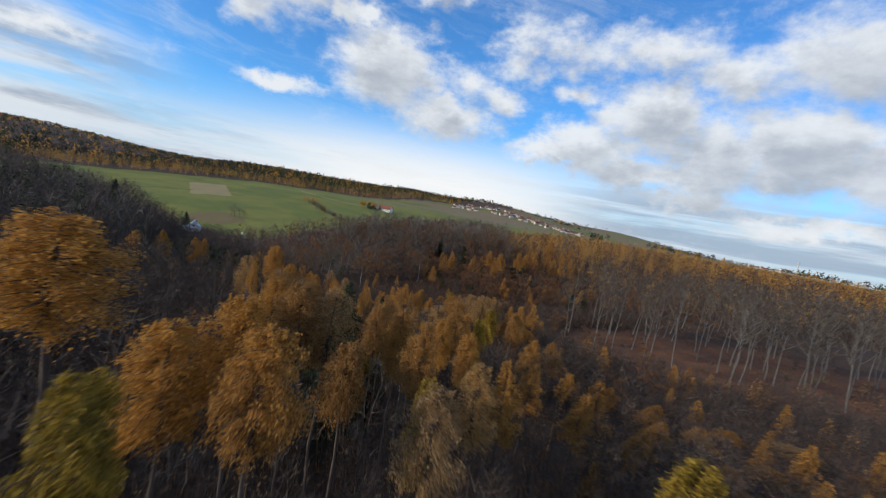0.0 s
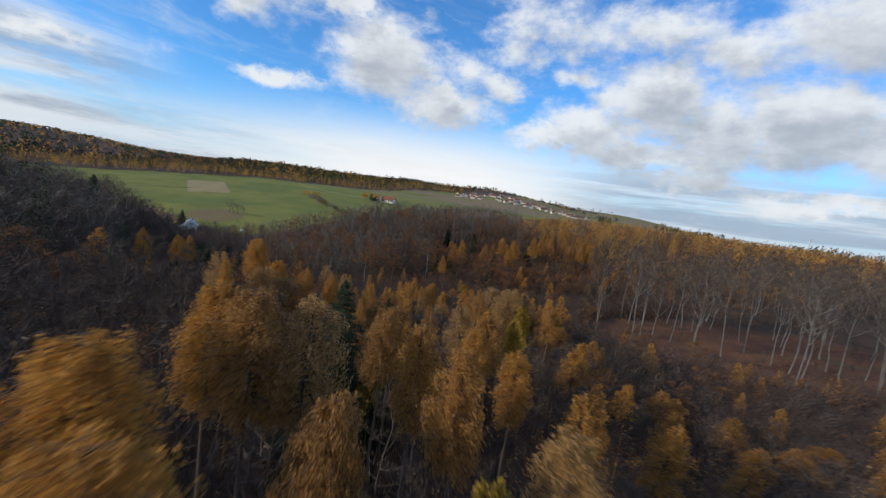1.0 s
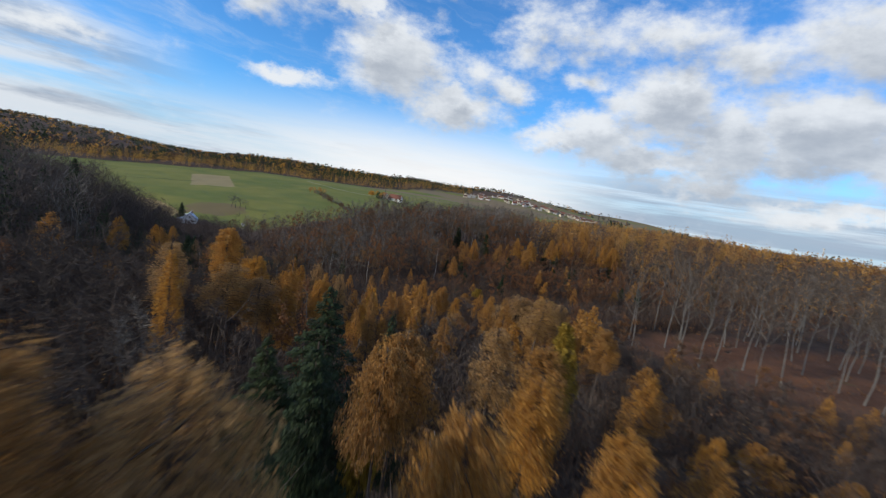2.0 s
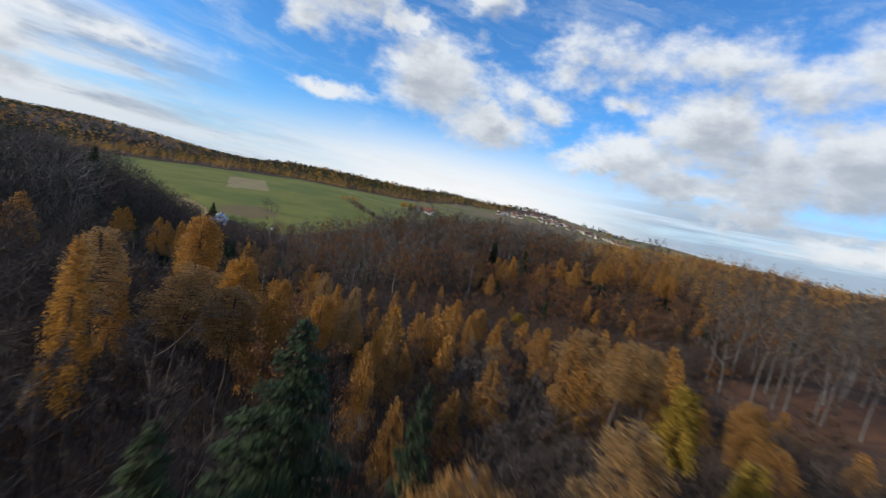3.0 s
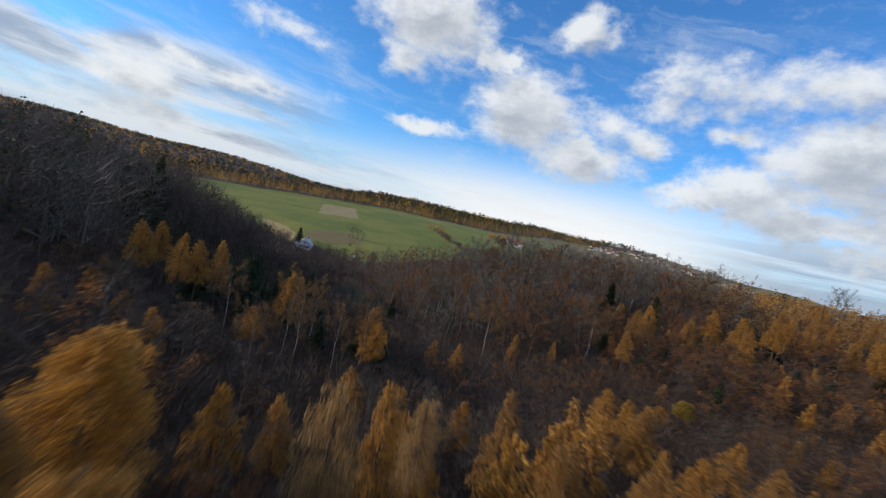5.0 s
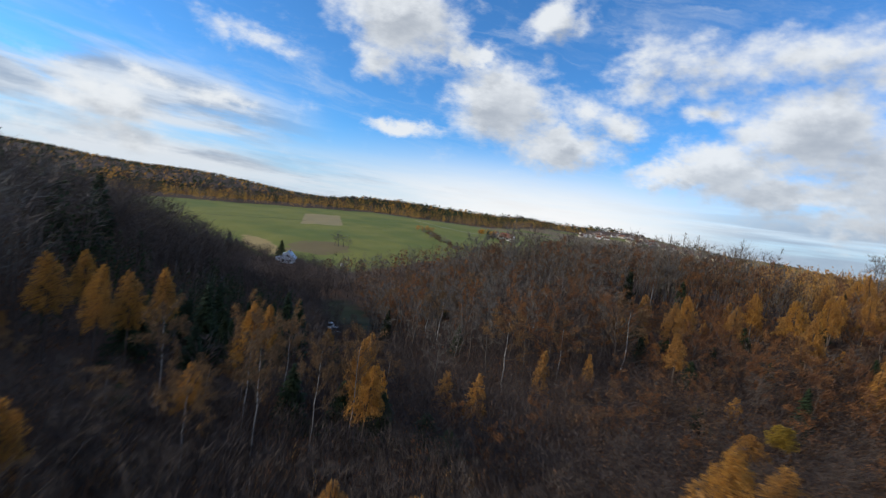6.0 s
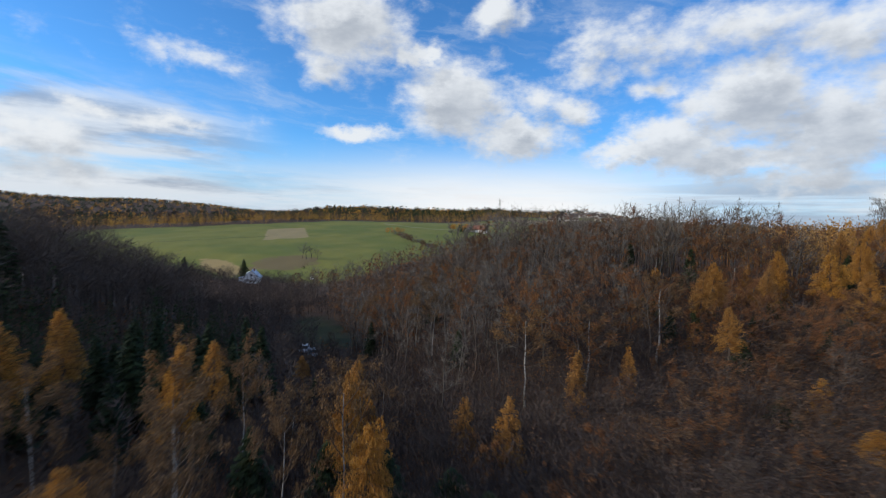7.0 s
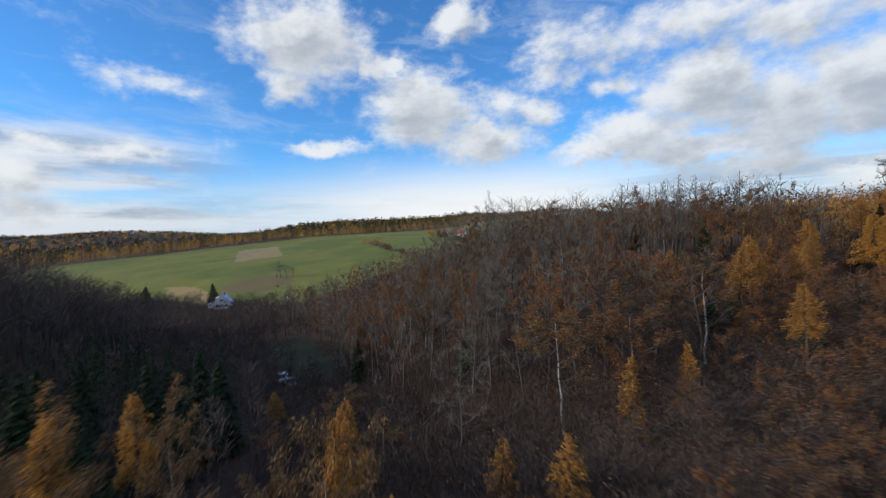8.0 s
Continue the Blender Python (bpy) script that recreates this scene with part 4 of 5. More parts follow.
for i in range(16):
    plant("snag", -14 + 3.1 * i + rng.uniform(-1, 1), 224 + rng.uniform(-5, 9), tall=14.5 + rng.uniform(0, 4))
for x, y in ((62, 226), (66, 231), (40, 233)):
    plant("grey", x, y, tall=15)


def joined_wood(name, label, trees, mat, style, k, size, stretch=1.0):
    """Many trees in one mesh. trees: rows of x, y, height, radius."""
    if not len(trees):
        return
    t = np.array(trees, float)
    z = height(t[:, 0], t[:, 1])
    heap = Heap()
    n = len(t)
    t[:, 0], t[:, 1] = settle(t[:, 0], t[:, 1])
    X_, Y_, Z_, H_, R_ = (np.repeat(v, k) for v in (t[:, 0], t[:, 1], z, t[:, 2], t[:, 3]))
    m = n * k
    u, a = rng.uniform(0, 1, m), rng.uniform(0, 6.2832, m)
    if style == "cone":
        u = 1 - np.sqrt(u * 0.98 + 0.0)
        rad, zz = R_ * (1 - u) ** 0.8 * rng.uniform(0.55, 1.05, m), Z_ + H_ * (0.14 + 0.86 * u)
    else:
        v = 2 * u - 1
        rad, zz = R_ * np.sqrt(1 - 0.94 * v ** 2) * rng.uniform(0.45, 1.05, m), Z_ + H_ * (0.66 + 0.32 * v)
    c = np.column_stack([X_ + rad * np.cos(a), Y_ + rad * np.sin(a), zz])
    if style == "twigs":
        way_ = np.column_stack([np.cos(a), np.sin(a), np.full(m, 1.1)]) * 0.5 + unit(m) * 0.45
        e = c + way_ * np.reshape(H_ * 0.13 * stretch * rng.uniform(0.6, 1.2, m), (-1, 1))
        heap.slivers(c - way_ * np.reshape(H_ * 0.08 * stretch, (-1, 1)), e, size * rng.uniform(0.5, 1.2, m))
    else:
        d = np.column_stack([np.cos(a), np.sin(a), np.full(m, -0.3)]) * 0.6 + unit(m)
        d /= np.linalg.norm(d, axis=1, keepdims=True)
        x = np.cross(d, unit(m))
        x /= np.linalg.norm(x, axis=1, keepdims=True) + 1e-9
        s = size * rng.uniform(0.6, 1.3, (m, 1)) * np.reshape(np.clip(R_ / 2.5, 0.5, 3), (-1, 1))
        heap.quads(c, d * s, x * s * 0.6)
    foot = np.column_stack([t[:, 0], t[:, 1], z - 0.5])
    tip = foot + np.column_stack([rng.normal(size=(n, 2)) * 0.3, t[:, 2] * 0.8])
    heap.slivers(foot, tip, t[:, 2] * 0.012)
    heap.slivers(foot, tip, t[:, 2] * 0.012)
    tagged(new(name, heap.mesh(name, mat)), label, "woods", kind="stuff")


SHAPE = {"big_larch": ("cone", 0.16, LARCH), "tan_larch": ("cone", 0.16, LARCH_TAN), "larch": ("cone", 0.17, LARCH), "lemon": ("round", 0.2, LEMON), "bare": ("twigs", 0.22, TWIG), "alder": ("twigs", 0.22, DARK_TWIG),
         "grey": ("twigs", 0.21, TWIG_GREY), "beech": ("twigs", 0.17, TWIG_GREY), "oak": ("round", 0.27, RUST), "thicket": ("round", 0.34, RUST), "birch": ("round", 0.2, BIRCH),
         "spruce": ("cone", 0.18, SPRUCE), "young_larch": ("cone", 0.25, LARCH)}
WORDS = {"larch": "golden larches", "big_larch": "golden larches", "tan_larch": "faded larches", "bare": "leafless brown trees", "alder": "dark leafless alders", "grey": "leafless grey trees", "beech": "leafless beeches",
         "oak": "rusty broadleaf trees", "thicket": "rusty young growth", "birch": "tan-leaved birches", "spruce": "dark green spruces", "lemon": "yellow-green trees", "young_larch": "young golden larches"}
for key, (style, ratio, mat) in SHAPE.items():
    near_ = [(x, y, tall, tall * ratio) for k_, x, y, tall in joined if k_ == key and x < 130 and y < 260]
    rest_ = [(x, y, tall, tall * ratio) for k_, x, y, tall in joined if k_ == key and not (x < 130 and y < 260)]
    joined_wood(f"{key}_wood", f"wood of {WORDS[key]} on the slopes", near_, mat, style, 105 if style == "twigs" else 190, 0.06 if style == "twigs" else 0.26)
    joined_wood(f"{key}_wood", f"wood of {WORDS[key]} on the plateau", rest_, mat, style, 36, 0.10 if style == "twigs" else 0.55)

# twig masses that close the dark wood by the valley
brush_ = []
for _ in range(900):
    x, y, b = rng.uniform(-200, -82), rng.uniform(222, 278), rng.uniform()
    d, _, side = (float(v[0]) for v in valley(np.array([x]), np.array([y])))
    if d < 30 and math.hypot(x + 156, y - 271) > 12 and in_meadow(np.array([x]), np.array([y]))[0] < 0.2 and wooded_hill(x, y) < 0.3:
        brush_.append((x, y, 4.5 + 4 * b, 1.5 + b))
joined_wood("valley_brush", "dark leafless alders and brush along the stream", brush_, SCRUB, "twigs", 110, 0.030, 1.2)
west_ = [(x, y, tall, tall * 0.25) for k_, x, y, tall in joined if k_ in ("alder", "grey") and x < -60 and y < 330]
joined_wood("twig_mass", "dense brown twigs of the dark wood by the valley", west_, DARK_TWIG, "twigs", 150, 0.028, 0.5)

# the woods past the fields
n = 23000
s_, deep = rng.uniform(-420, 900, n), rng.uniform(0, 1, n) ** 1.5 * 420
x_, y_ = -391 + 0.463 * s_ - 0.886 * deep, 416 + 0.886 * s_ + 0.463 * deep
fine_ = waves(x_, y_, 110, 31)
pines = 0.01 + 0.42 * ease(deep, 15, 120) + 0.22 * ease(s_, 60, 420) + 0.26 * fine_
inside_ = treeline(x_, y_) > 1
band = {"larch": [], "spruce": [], "bare": [], "oak": []}
for x, y, a, p, q, ok in zip(x_, y_, rng.uniform(0, 1, n), pines, fine_, inside_):
    if not ok or not roomy(x, y, 3.6):
        continue
    cells.setdefault((int(x // 6), int(y // 6)), []).append((x, y))
    key = "spruce" if a < p else "larch" if a < p + 0.40 - 0.12 * q else "oak" if a < p + 0.68 else "bare"
    tall = rng.uniform(7, 12.5) + (3 if key == "spruce" else 0)
    band[key].append((x, y, tall, tall * rng.uniform(0.17, 0.27)))
for key, rows_ in band.items():
    style, _, mat = SHAPE[key]
    # paler twigs and larch here: distance haze and sunlight put into the colours
    mat = {"bare": TWIG_GREY, "larch": SUNLIT_LARCH}.get(key, mat)
    joined_wood(f"far_{key}_wood", f"belt of {WORDS[key]} along the fields", rows_, mat, style, 32, 0.11 if style == "twigs" else 0.50)

n = 16000
bear_, dist_ = rng.uniform(-1.35, 0.95, n), 620 + 2900 * rng.uniform(0, 1, n) ** 1.5
x_, y_ = dist_ * np.sin(bear_), 100 + dist_ * np.cos(bear_)
open_ = (treeline(x_, y_) < 120) & (((bear_ < 0.03) & (dist_ < 1150)) | (waves(x_, y_, 420, 21) < 0.62))
open_ |= (bear_ > -0.05) & (bear_ < 0.34) & (dist_ < 1330)
a_, p_ = rng.uniform(0, 1, n), waves(x_, y_, 260, 32)
which = np.where(a_ < 0.58 + 0.3 * p_, 0, np.where(a_ < 0.80 + 0.25 * p_, 1, 2))
tall_, broad_ = rng.uniform(12, 18, n), rng.uniform(3, 4.5, n) * (1 + dist_ / 1400)
for i, key in enumerate(("spruce", "larch", "bare")):
    style, _, mat = SHAPE[key]
    sel = (which == i) & ~open_
    joined_wood(f"distant_{key}_wood", f"distant hillside wood of {WORDS[key]}", np.column_stack([x_, y_, tall_, broad_])[sel], mat, "round" if style == "twigs" else style, 16, 0.8)


# low growth on the wood's floor
def closed(x, y, most):
    return np.maximum(np.maximum(in_fields(x, y), in_meadow(x, y)), beech_floor(x, y)) < most


n = 11000
x_, y_ = rng.uniform(-110, 75, n), rng.uniform(0, 225, n)
keep = closed(x_, y_, 0.3)
twiggy = rng.uniform(0, 1, n) < np.where((x_ < -4) | (y_ < 130), 0.75, 0.45)
rows_ = np.column_stack([x_, y_, rng.uniform(2.0, np.where(y_ > 100, 4.2, 6.5)), rng.uniform(0.8, 1.6, n)])
joined_wood("saplings", "brown leafless saplings filling the wood between the trees", rows_[keep & twiggy], SCRUB, "twigs", 42, 0.020, 1.0)
joined_wood("saplings", "rusty-leaved saplings filling the wood between the trees", rows_[keep & ~twiggy], RUST, "round", 32, 0.13)
n = 16000
gully = rng.uniform(0, 1, n) < 0.7
x_, y_ = np.where(gully, rng.uniform(-52, 70, n), rng.uniform(20, 85, n)), np.where(gully, rng.uniform(96, 172, n), rng.uniform(5, 96, n))
keep = closed(x_, y_, 0.25)
twiggy = rng.uniform(0, 1, n) > np.where((y_ > 104) & (x_ > -6), 0.30, 0.06)
rows_ = np.column_stack([x_, y_, rng.uniform(2.0, 4.4, n), rng.uniform(1.1, 2.0, n)])
joined_wood("scrub", "dense brown leafless scrub in the gully", rows_[keep & twiggy], SCRUB, "twigs", 44, 0.019, 1.0)
joined_wood("scrub", "rusty leafy scrub on the gully's sides", rows_[keep & ~twiggy], RUST, "round", 38, 0.13)
# half-grown trees that fill the gaps under the larches
n = 2600
x_, y_ = rng.uniform(-58, 34, n), rng.uniform(8, 112, n)
keep = closed(x_, y_, 0.3) & (np.array([roomy(x, y, 2.0) for x, y in zip(x_, y_)]))
pick = rng.uniform(0, 1, n)
tall_ = np.interp(y_, [0, 60, 112], [10, 8.5, 5]) * rng.uniform(0.55, 1.0, n)
rows_ = np.column_stack([x_, y_, tall_, tall_ * rng.uniform(0.17, 0.24, n)])
joined_wood("young_wood", "brown half-grown bare trees under the larches", rows_[keep & (pick < 0.74)], TWIG, "twigs", 110, 0.020, 1.0)
joined_wood("young_wood", "rust-brown half-grown trees under the larches", rows_[keep & (pick > 0.74) & (pick < 0.93)], RUST, "round", 110, 0.12)
joined_wood("young_wood", "faded half-grown larches under the tall ones", rows_[keep & (pick > 0.93)], LARCH_TAN, "cone", 130, 0.13)
brush, rusty = Heap(), Heap()
n = 9000
bx, by = rng.uniform(-130, 130, n), rng.uniform(-10, 250, n)
open_ = np.maximum(np.maximum(in_fields(bx, by), in_meadow(bx, by)), beech_floor(bx, by) * 0.85)
keep = rng.uniform(size=n) > open_
bx, by = bx[keep], by[keep]
bz = height(bx, by)
bx, by = settle(bx, by)
for heap, share, k in ((brush, 0.6, 14), (rusty, 0.4, 9)):
    pick = rng.uniform(size=len(bx)) < share
    P = np.repeat(np.column_stack([bx, by, bz])[pick], k, 0)
    m = len(P)
    P = P + np.column_stack([rng.normal(size=(m, 2)) * 0.8, rng.uniform(0, 0.5, m)])
    way_ = unit(m) * 0.5 + np.array([0, 0, 0.9])
    if heap is brush:
        heap.slivers(P, P + way_ * rng.uniform(0.6, 2.2, (m, 1)), np.full(m, 0.022))
    else:
        a = unit(m)
        x = np.cross(a, unit(m))
        x /= np.linalg.norm(x, axis=1, keepdims=True) + 1e-9
        s = rng.uniform(0.12, 0.3, (m, 1))
        heap.quads(P + way_ * rng.uniform(0.2, 1.2, (m, 1)), a * s, x * s * 0.7)
tagged(new("undergrowth", brush.mesh("undergrowth", SCRUB)), "brown leafless undergrowth on the forest floor", "undergrowth", kind="stuff")
tagged(new("undergrowth", rusty.mesh("rusty_undergrowth", RUST)), "rusty bracken and saplings on the forest floor", "undergrowth", kind="stuff")


# ---- houses, hedges and small things in the valley and beyond ----
WALL = plain("white_render", (0.80, 0.79, 0.77), 0.85, 0.10, 1.2)
CREAM = plain("cream_render", (0.60, 0.52, 0.38), 0.85, 0.10, 1.2)
DULL_WALL = plain("weathered_render", (0.50, 0.47, 0.43), 0.85, 0.2, 1.2)
# the roof's pale blue is the sky's reflection, put into the base colour
SKY_TINT_ROOF = plain("sky_tinted_sheet_roof", (0.42, 0.52, 0.66), 0.45, 0.10, 0.9, 0.1)
RED_ROOF = plain("red_tile_roof", (0.21, 0.085, 0.055), 0.8, 0.25, 2.0)
BROWN_ROOF = plain("brown_tile_roof", (0.13, 0.075, 0.055), 0.8, 0.25, 2.0)
GLASS = plain("dark_window_glass", (0.03, 0.04, 0.05), 0.08, 0.1, 1.0)
FRAME = plain("white_frame", (0.7, 0.7, 0.68), 0.5, 0.05)
DOOR_WOOD = plain("brown_door", (0.14, 0.075, 0.04), 0.6, 0.2, 6.0)
BRICK = plain("chimney_brick", (0.30, 0.14, 0.09), 0.9, 0.25, 4.0)
CONCRETE = plain("pale_concrete", (0.5, 0.5, 0.49), 0.8, 0.12, 0.5)


def part(name, bm, material, parent, label=""):
    me = bpy.data.meshes.new(name)
    bmesh.ops.recalc_face_normals(bm, faces=bm.faces)
    bm.to_mesh(me)
    bm.free()
    me.materials.append(material)
    ob = new(name, me)
    ob.parent = parent
    return tagged(ob, label)


def box(bm, x0, x1, y0, y1, z0, z1, bevel=0.0):
    made = bmesh.ops.create_cube(bm, size=1)["verts"]
    for v in made:
        v.co = Vector(((x0 + x1) / 2 + v.co.x * (x1 - x0), (y0 + y1) / 2 + v.co.y * (y1 - y0), (z0 + z1) / 2 + v.co.z * (z1 - z0)))
    if bevel:
        bmesh.ops.bevel(bm, geom=list({e for v in made for e in v.link_edges}), offset=bevel, segments=1, affect="EDGES")
    return bm


def prism(bm, outline, y0, y1):
    """An upright outline in x, z drawn out along y."""
    a = [bm.verts.new((x, y0, z)) for x, z in outline]
    b = [bm.verts.new((x, y1, z)) for x, z in outline]
    bm.faces.new(a)
    bm.faces.new(b[::-1])
    for i in range(len(a)):
        j = (i + 1) % len(a)
        bm.faces.new((a[i], a[j], b[j], b[i]))
    return bm


def window(root, x, y, z, wide, tall, turn):
    """A framed window set in a wall at x, y; turn: 0 faces -y, 90 faces +x, 270 faces -x."""
    bm = bmesh.new()
    for a in (-1, 1):
        box(bm, a * wide / 2 - 0.06, a * wide / 2 + 0.06, -0.06, 0.06, z - tall / 2, z + tall / 2)
        box(bm, -wide / 2 + 0.06, wide / 2 - 0.06, -0.06, 0.06, z + a * tall / 2 - 0.06, z + a * tall / 2 + 0.06)
    box(bm, -0.03, 0.03, -0.05, 0.05, z - tall / 2 + 0.06, z + tall / 2 - 0.06)
    fr = part("window", bm, FRAME, root, "white-framed window")
    fr.matrix_basis = pose(x, y, 0, 0, 0, turn)
    part("pane", box(bmesh.new(), -wide / 2 + 0.05, wide / 2 - 0.05, -0.01, 0.02, z - tall / 2 + 0.05, z + tall / 2 - 0.05), GLASS, fr)
    bm = box(bmesh.new(), -wide / 2 - 0.1, wide / 2 + 0.1, -0.16, 0.02, z - tall / 2 - 0.12, z - tall / 2 - 0.06)
    part("sill", bm, FRAME, fr)


def house(name, label, wide, long_, eaves, ridge, wall, roof, rich=True, group=""):
    """A gabled house, its ridge along y, its foot at the origin."""
    root = tagged(new(name), label, "house", group)
    w2, l2 = wide / 2, long_ / 2
    part("wall", prism(bmesh.new(), [(-w2, -0.8), (w2, -0.8), (w2, eaves), (0, ridge - 0.15), (-w2, eaves)], -l2, l2), wall, root)
    over, thick = 0.5, 0.18
    fall = (ridge - eaves) / w2
    for a in (-1, 1):
        line = [(0, ridge), (a * (w2 + over), eaves - over * fall), (a * (w2 + over), eaves - over * fall + thick), (0, ridge + thick)]
        part("roof", prism(bmesh.new(), line, -l2 - over, l2 + over), roof, root, "pitched roof slope")
    chim = part("chimney", box(bmesh.new(), 0.5, 1.2, -0.9, -0.2, ridge - 1.2, ridge + 0.9, 0.03), BRICK if rich else wall, root)
    part("cap", box(bmesh.new(), 0.42, 1.28, -0.98, -0.12, ridge + 0.9, ridge + 1.0), CONCRETE, chim)
    for x in (-w2 * 0.5, w2 * 0.5):
        window(root, x, -l2 - 0.03, 1.5, 1.2, 1.3, 0)
    window(root, 0, -l2 - 0.03, eaves + (ridge - eaves) * 0.35, 1.1, 1.1, 0)
    for y in (-l2 * 0.55, 0.2 * l2, l2 * 0.65) if rich else (-l2 * 0.4, l2 * 0.4):
        window(root, -w2 - 0.03, y, 1.5, 1.1, 1.3, 270)
        window(root, w2 + 0.03, y, 1.5, 1.1, 1.3, 90)
    part("door", box(bmesh.new(), -w2 - 0.06, -w2 + 0.02, -0.28 * l2 - 0.5, -0.28 * l2 + 0.5, 0.0, 2.05, 0.01), DOOR_WOOD, root, "brown front door")
    return root


def put_on_land(ob, x, y, turn, lift=0.0):
    ob.matrix_basis = pose(*(float(v) for v in settle(x, y)), h_at(x, y) + lift, 0, 0, turn)
    return ob


cottage = house("cottage", "white cottage in the valley, its metal roof coloured with the sky's reflection", 8.4, 11.0, 2.9, 7.0, WALL, SKY_TINT_ROOF)
annex = part("annex", prism(bmesh.new(), [(-7.6, -0.8), (-4.25, -0.8), (-4.25, 2.5), (-7.6, 2.0)], 1.0, 4.6), WALL, cottage, "low white side building")
part("annex_roof", prism(bmesh.new(), [(-7.9, 1.98), (-4.25, 2.52), (-4.25, 2.66), (-7.9, 2.12)], 0.8, 4.8), SKY_TINT_ROOF, annex)
dormer = part("dormer", prism(bmesh.new(), [(-3.3, 3.6), (-3.3, 5.4), (-1.2, 5.9), (-1.2, 3.6)], -1.6, 1.6), WALL, cottage, "small dormer in the roof")
part("pane", box(bmesh.new(), -3.36, -3.31, -1.1, 1.1, 4.1, 5.1), GLASS, dormer)
put_on_land(cottage, -157, 272, 28, 0.1)
cottage.matrix_basis = cottage.matrix_basis @ Matrix.Scale(0.84, 4)

farm = house("farmhouse", "white farmhouse with a red tiled roof on the fields", 9, 15, 3.2, 7.6, WALL, RED_ROOF)
put_on_land(farm, -84, 556, 75, 0.1)
barn = house("barn", "long cream barn with a red tiled roof beside the farmhouse", 8, 18, 3.0, 6.6, CREAM, RED_ROOF)
put_on_land(barn, -98, 566, 20, 0.1)

# the two places far off
styles = [house("village_house", "pale village house with a red tiled roof", 9, 11, 4.6, 8.6, DULL_WALL, RED_ROOF, False, "houses of the village"),
          house("village_house", "grey village house with a brown tiled roof", 9, 12, 3.6, 7.6, DULL_WALL, BROWN_ROOF, False, "houses of the village"),
          house("village_house", "cream village house with a brown roof", 8, 10, 4.2, 8.0, CREAM, BROWN_ROOF, False, "houses of the village")]
for i in range(135):
    if i < 110:
        bear = radians(rng.uniform(0.0, 16.5))
        dist = 1060 + rng.uniform(-70, 90) - 11 * max(0, math.degrees(bear) - 8)
    else:
        bear = radians(rng.uniform(34.0, 41.0))
        dist = 1500 + 300 * rng.uniform()
    x, y = dist * math.sin(bear), dist * math.cos(bear)
    ob = styles[i % 3] if i < 3 else copy_thing(styles[int(rng.randint(3))], Matrix())
    s = 0.78
    ob.matrix_basis = pose(x, y, h_at(x, y), 0, 0, rng.uniform(-30, 30) + (90 if rng.uniform() < 0.5 else 0)) @ Matrix.Scale(s, 4)
tower = tagged(new("water_tower"), "tall pale tower above the distant town", "tower")
bm = bmesh.new()
bmesh.ops.create_cone(bm, cap_ends=True, segments=16, radius1=1.7, radius2=1.4, depth=34, matrix=Matrix.Translation((0, 0, 16)))
part("shaft", bm, CONCRETE, tower)
bm = bmesh.new()
bmesh.ops.create_cone(bm, cap_ends=True, segments=16, radius1=1.6, radius2=3.2, depth=6, matrix=Matrix.Translation((0, 0, 36)))
part("tank", bm, CONCRETE, tower)
put_on_land(tower, 1000, 1270, 0)

# hedges and lone bushes
def bushes(name, label, spots_, mat, style, k, size):
    joined_wood(name, label, spots_, mat, style, k, size)


hedge = [(-160 + 67 * s + rng.normal() * 2.2, 494 - 101 * s + rng.normal() * 2.2, rng.uniform(2.5, 6), rng.uniform(1.6, 2.6)) for s in rng.uniform(0, 1, 75)]
bushes("field_hedge", "ragged brown hedge running down through the fields", hedge[:50], TWIG_GREY, "twigs", 70, 0.08)
bushes("field_hedge", "rusty bushes in the field hedge", hedge[50:], RUST, "round", 60, 0.5)
bushes("field_hedge", "golden bushes at the head of the field hedge", [(-160 + rng.normal() * 5, 494 + rng.normal() * 5, rng.uniform(4, 7), 2.2) for _ in range(9)], LARCH, "round", 60, 0.5)
bushes("garden_trees", "golden trees beside the farmhouse", [(-110 + rng.normal() * 6, 556 + rng.normal() * 6, rng.uniform(6, 10), 2.6) for _ in range(9)], LARCH, "round", 60, 0.7)
bushes("garden_spruces", "dark spruces beside the farmhouse", [(-97 + rng.normal() * 5, 550 + rng.normal() * 3, rng.uniform(6, 10), 2.2) for _ in range(8)], SPRUCE, "cone", 60, 0.7)
for dx, dy, tall in ((0, 0, 9), (3, 1, 7.5), (-3, 1, 7.5), (6, 3, 5.5)):
    plant("grey", -162 + dx, 331 + dy, tall=tall, wide=2.1)
for dx, dy in ((-9, -6), (7, -9), (11, -5), (-13, -4), (3, -12), (14, 2)):
    plant("bare", -157 + dx, 272 + dy, tall=rng.uniform(5, 7.5), wide=1.2)


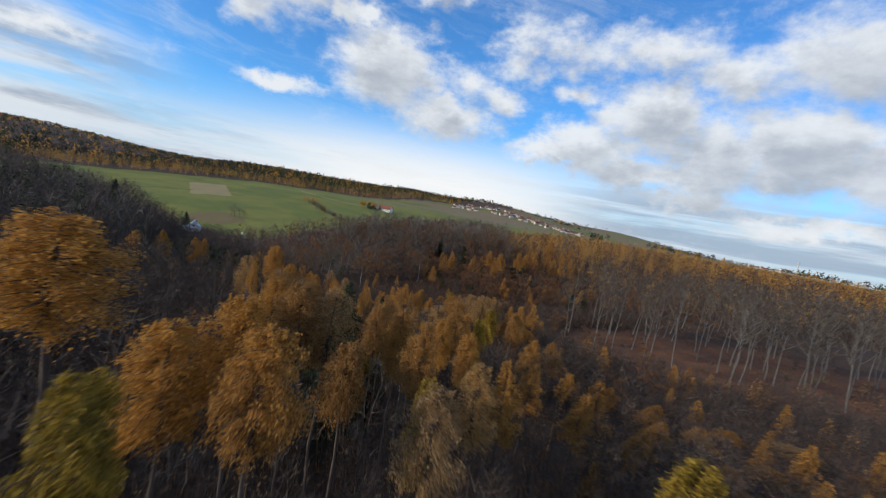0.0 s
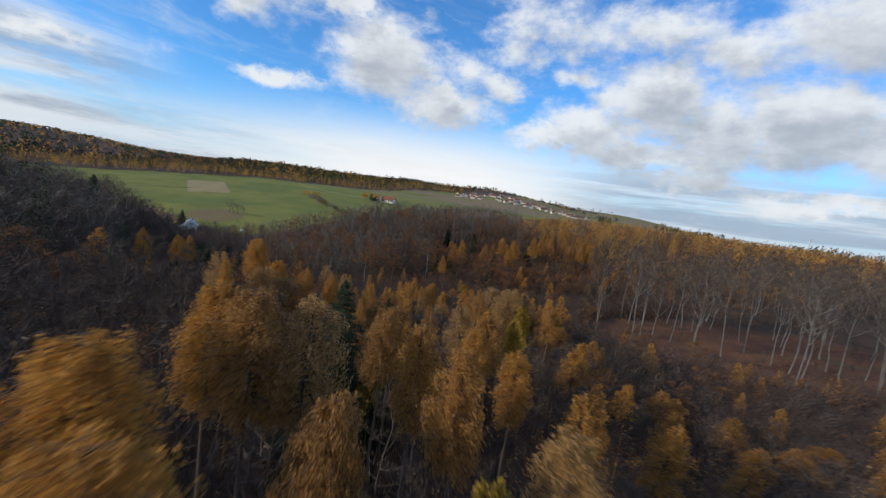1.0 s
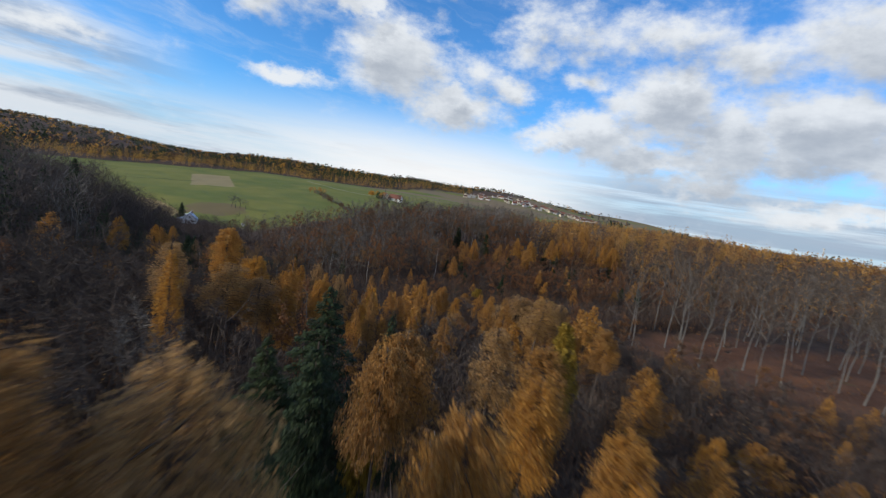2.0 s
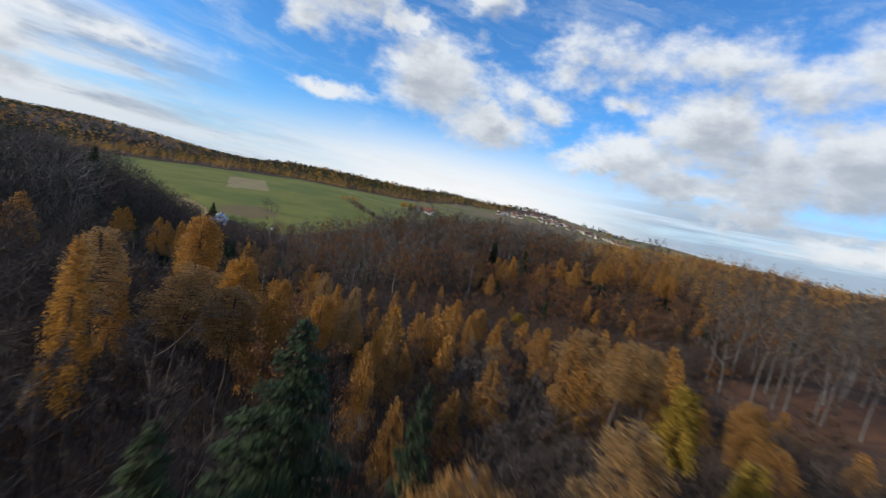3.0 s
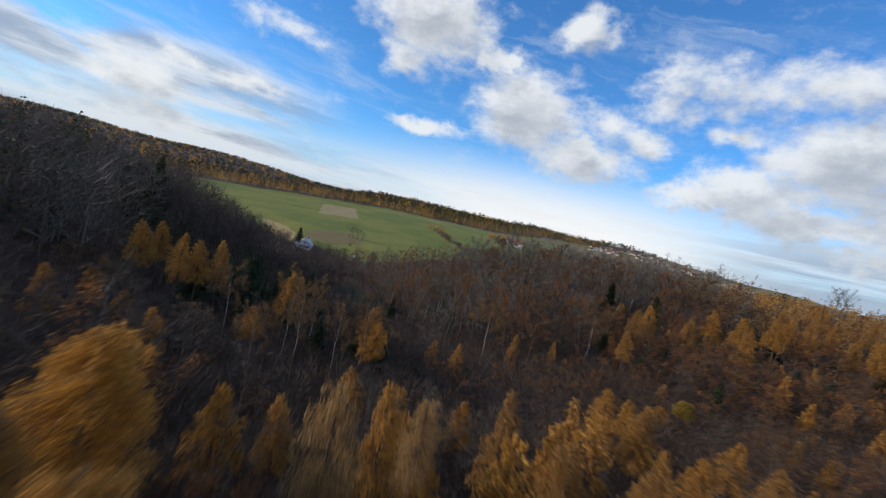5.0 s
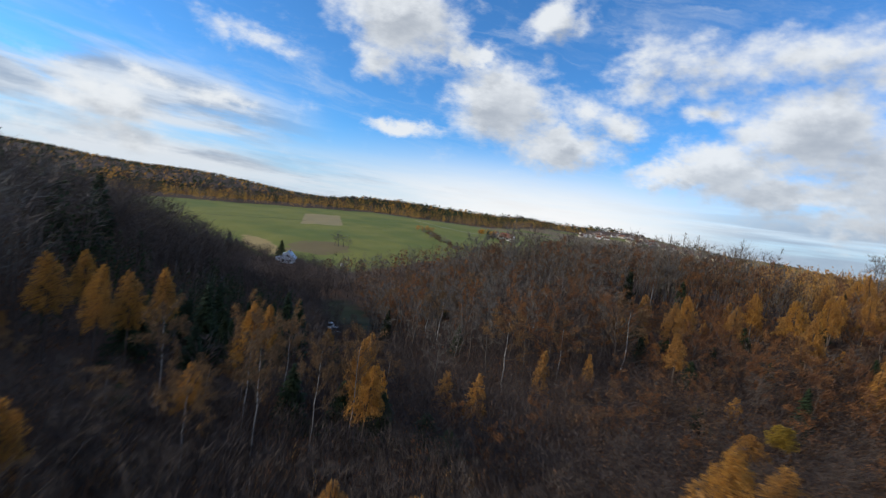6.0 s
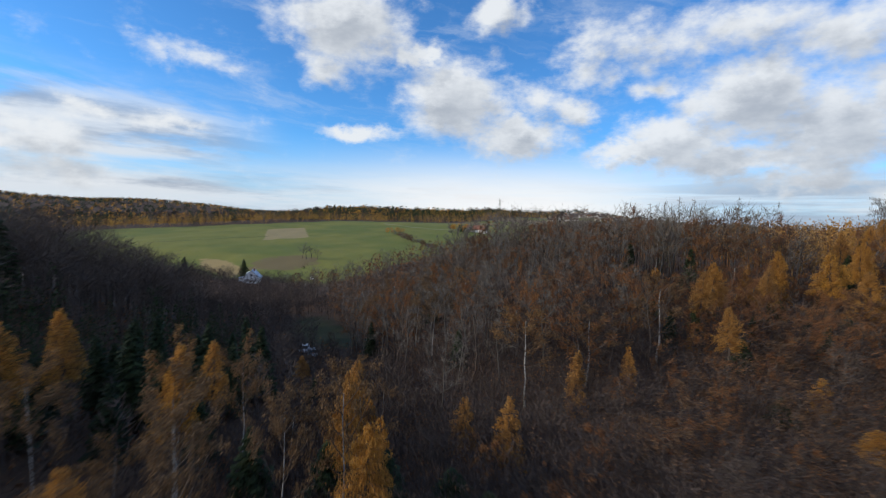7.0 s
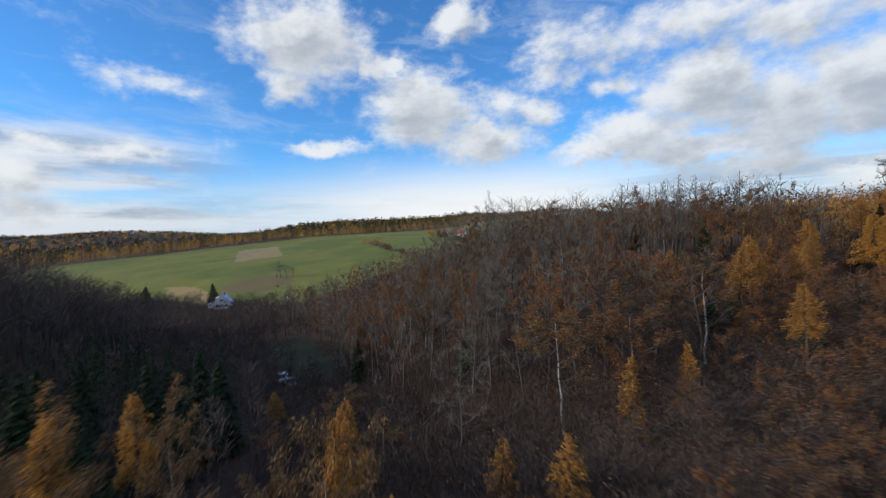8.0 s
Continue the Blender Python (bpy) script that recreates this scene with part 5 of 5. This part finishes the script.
# parked cars by the stream
def car(label, paint):
    root = tagged(new("car"), label, "car", "cars parked by the wood")
    bm = prism(bmesh.new(), [(-2.1, 0.35), (2.1, 0.35), (2.15, 0.75), (1.2, 0.95), (-1.9, 0.98), (-2.15, 0.7)], -0.86, 0.86)
    bmesh.ops.bevel(bm, geom=list(bm.edges), offset=0.06, segments=2, affect="EDGES")
    part("body", bm, paint, root)
    bm = prism(bmesh.new(), [(1.15, 0.94), (0.45, 1.45), (-1.2, 1.47), (-1.85, 0.97)], -0.74, 0.74)
    bmesh.ops.bevel(bm, geom=list(bm.edges), offset=0.05, segments=2, affect="EDGES")
    part("cabin_glass", bm, GLASS, root, "dark car glass")
    part("roof", box(bmesh.new(), -1.2, 0.42, -0.70, 0.70, 1.44, 1.50, 0.02), paint, root)
    for x in (-1.35, 1.35):
        for y in (-0.80, 0.80):
            bm = bmesh.new()
            bmesh.ops.create_cone(bm, cap_ends=True, segments=16, radius1=0.32, radius2=0.32, depth=0.22, matrix=Matrix.Translation((x, y, 0.32)) @ Matrix.Rotation(math.pi / 2, 4, "X"))
            wheel = part("wheel", bm, TYRE, root)
            bm = bmesh.new()
            bmesh.ops.create_cone(bm, cap_ends=True, segments=12, radius1=0.2, radius2=0.2, depth=0.24, matrix=Matrix.Translation((x, y, 0.32)) @ Matrix.Rotation(math.pi / 2, 4, "X"))
            part("rim", bm, CONCRETE, wheel)
    return root


TYRE = plain("tyre_rubber", (0.02, 0.02, 0.02), 0.9, 0.1)
put_on_land(car("white car parked by the wood's edge", plain("white_paint", (0.75, 0.76, 0.78), 0.25, 0.03)), -78, 187, 112, 0.02)
put_on_land(car("silver-grey car parked by the wood's edge", plain("silver_paint", (0.34, 0.36, 0.40), 0.3, 0.05, 3.0, 0.5)), -74, 183, 128, 0.02)

bale = tagged(new("round_bale"), "white-wrapped round bale lying by the cottage garden", "bale")
bm = bmesh.new()
bmesh.ops.create_cone(bm, cap_ends=True, segments=24, radius1=0.85, radius2=0.85, depth=1.3, matrix=Matrix.Translation((0, 0, 0.83)) @ Matrix.Rotation(math.pi / 2, 4, "X"))
bmesh.ops.bevel(bm, geom=[e for e in bm.edges if len(e.link_faces) == 2 and e.calc_face_angle() > 1], offset=0.12, segments=2, affect="EDGES")
part("wrapping", bm, WALL, bale)
put_on_land(bale, -131, 282, 40)
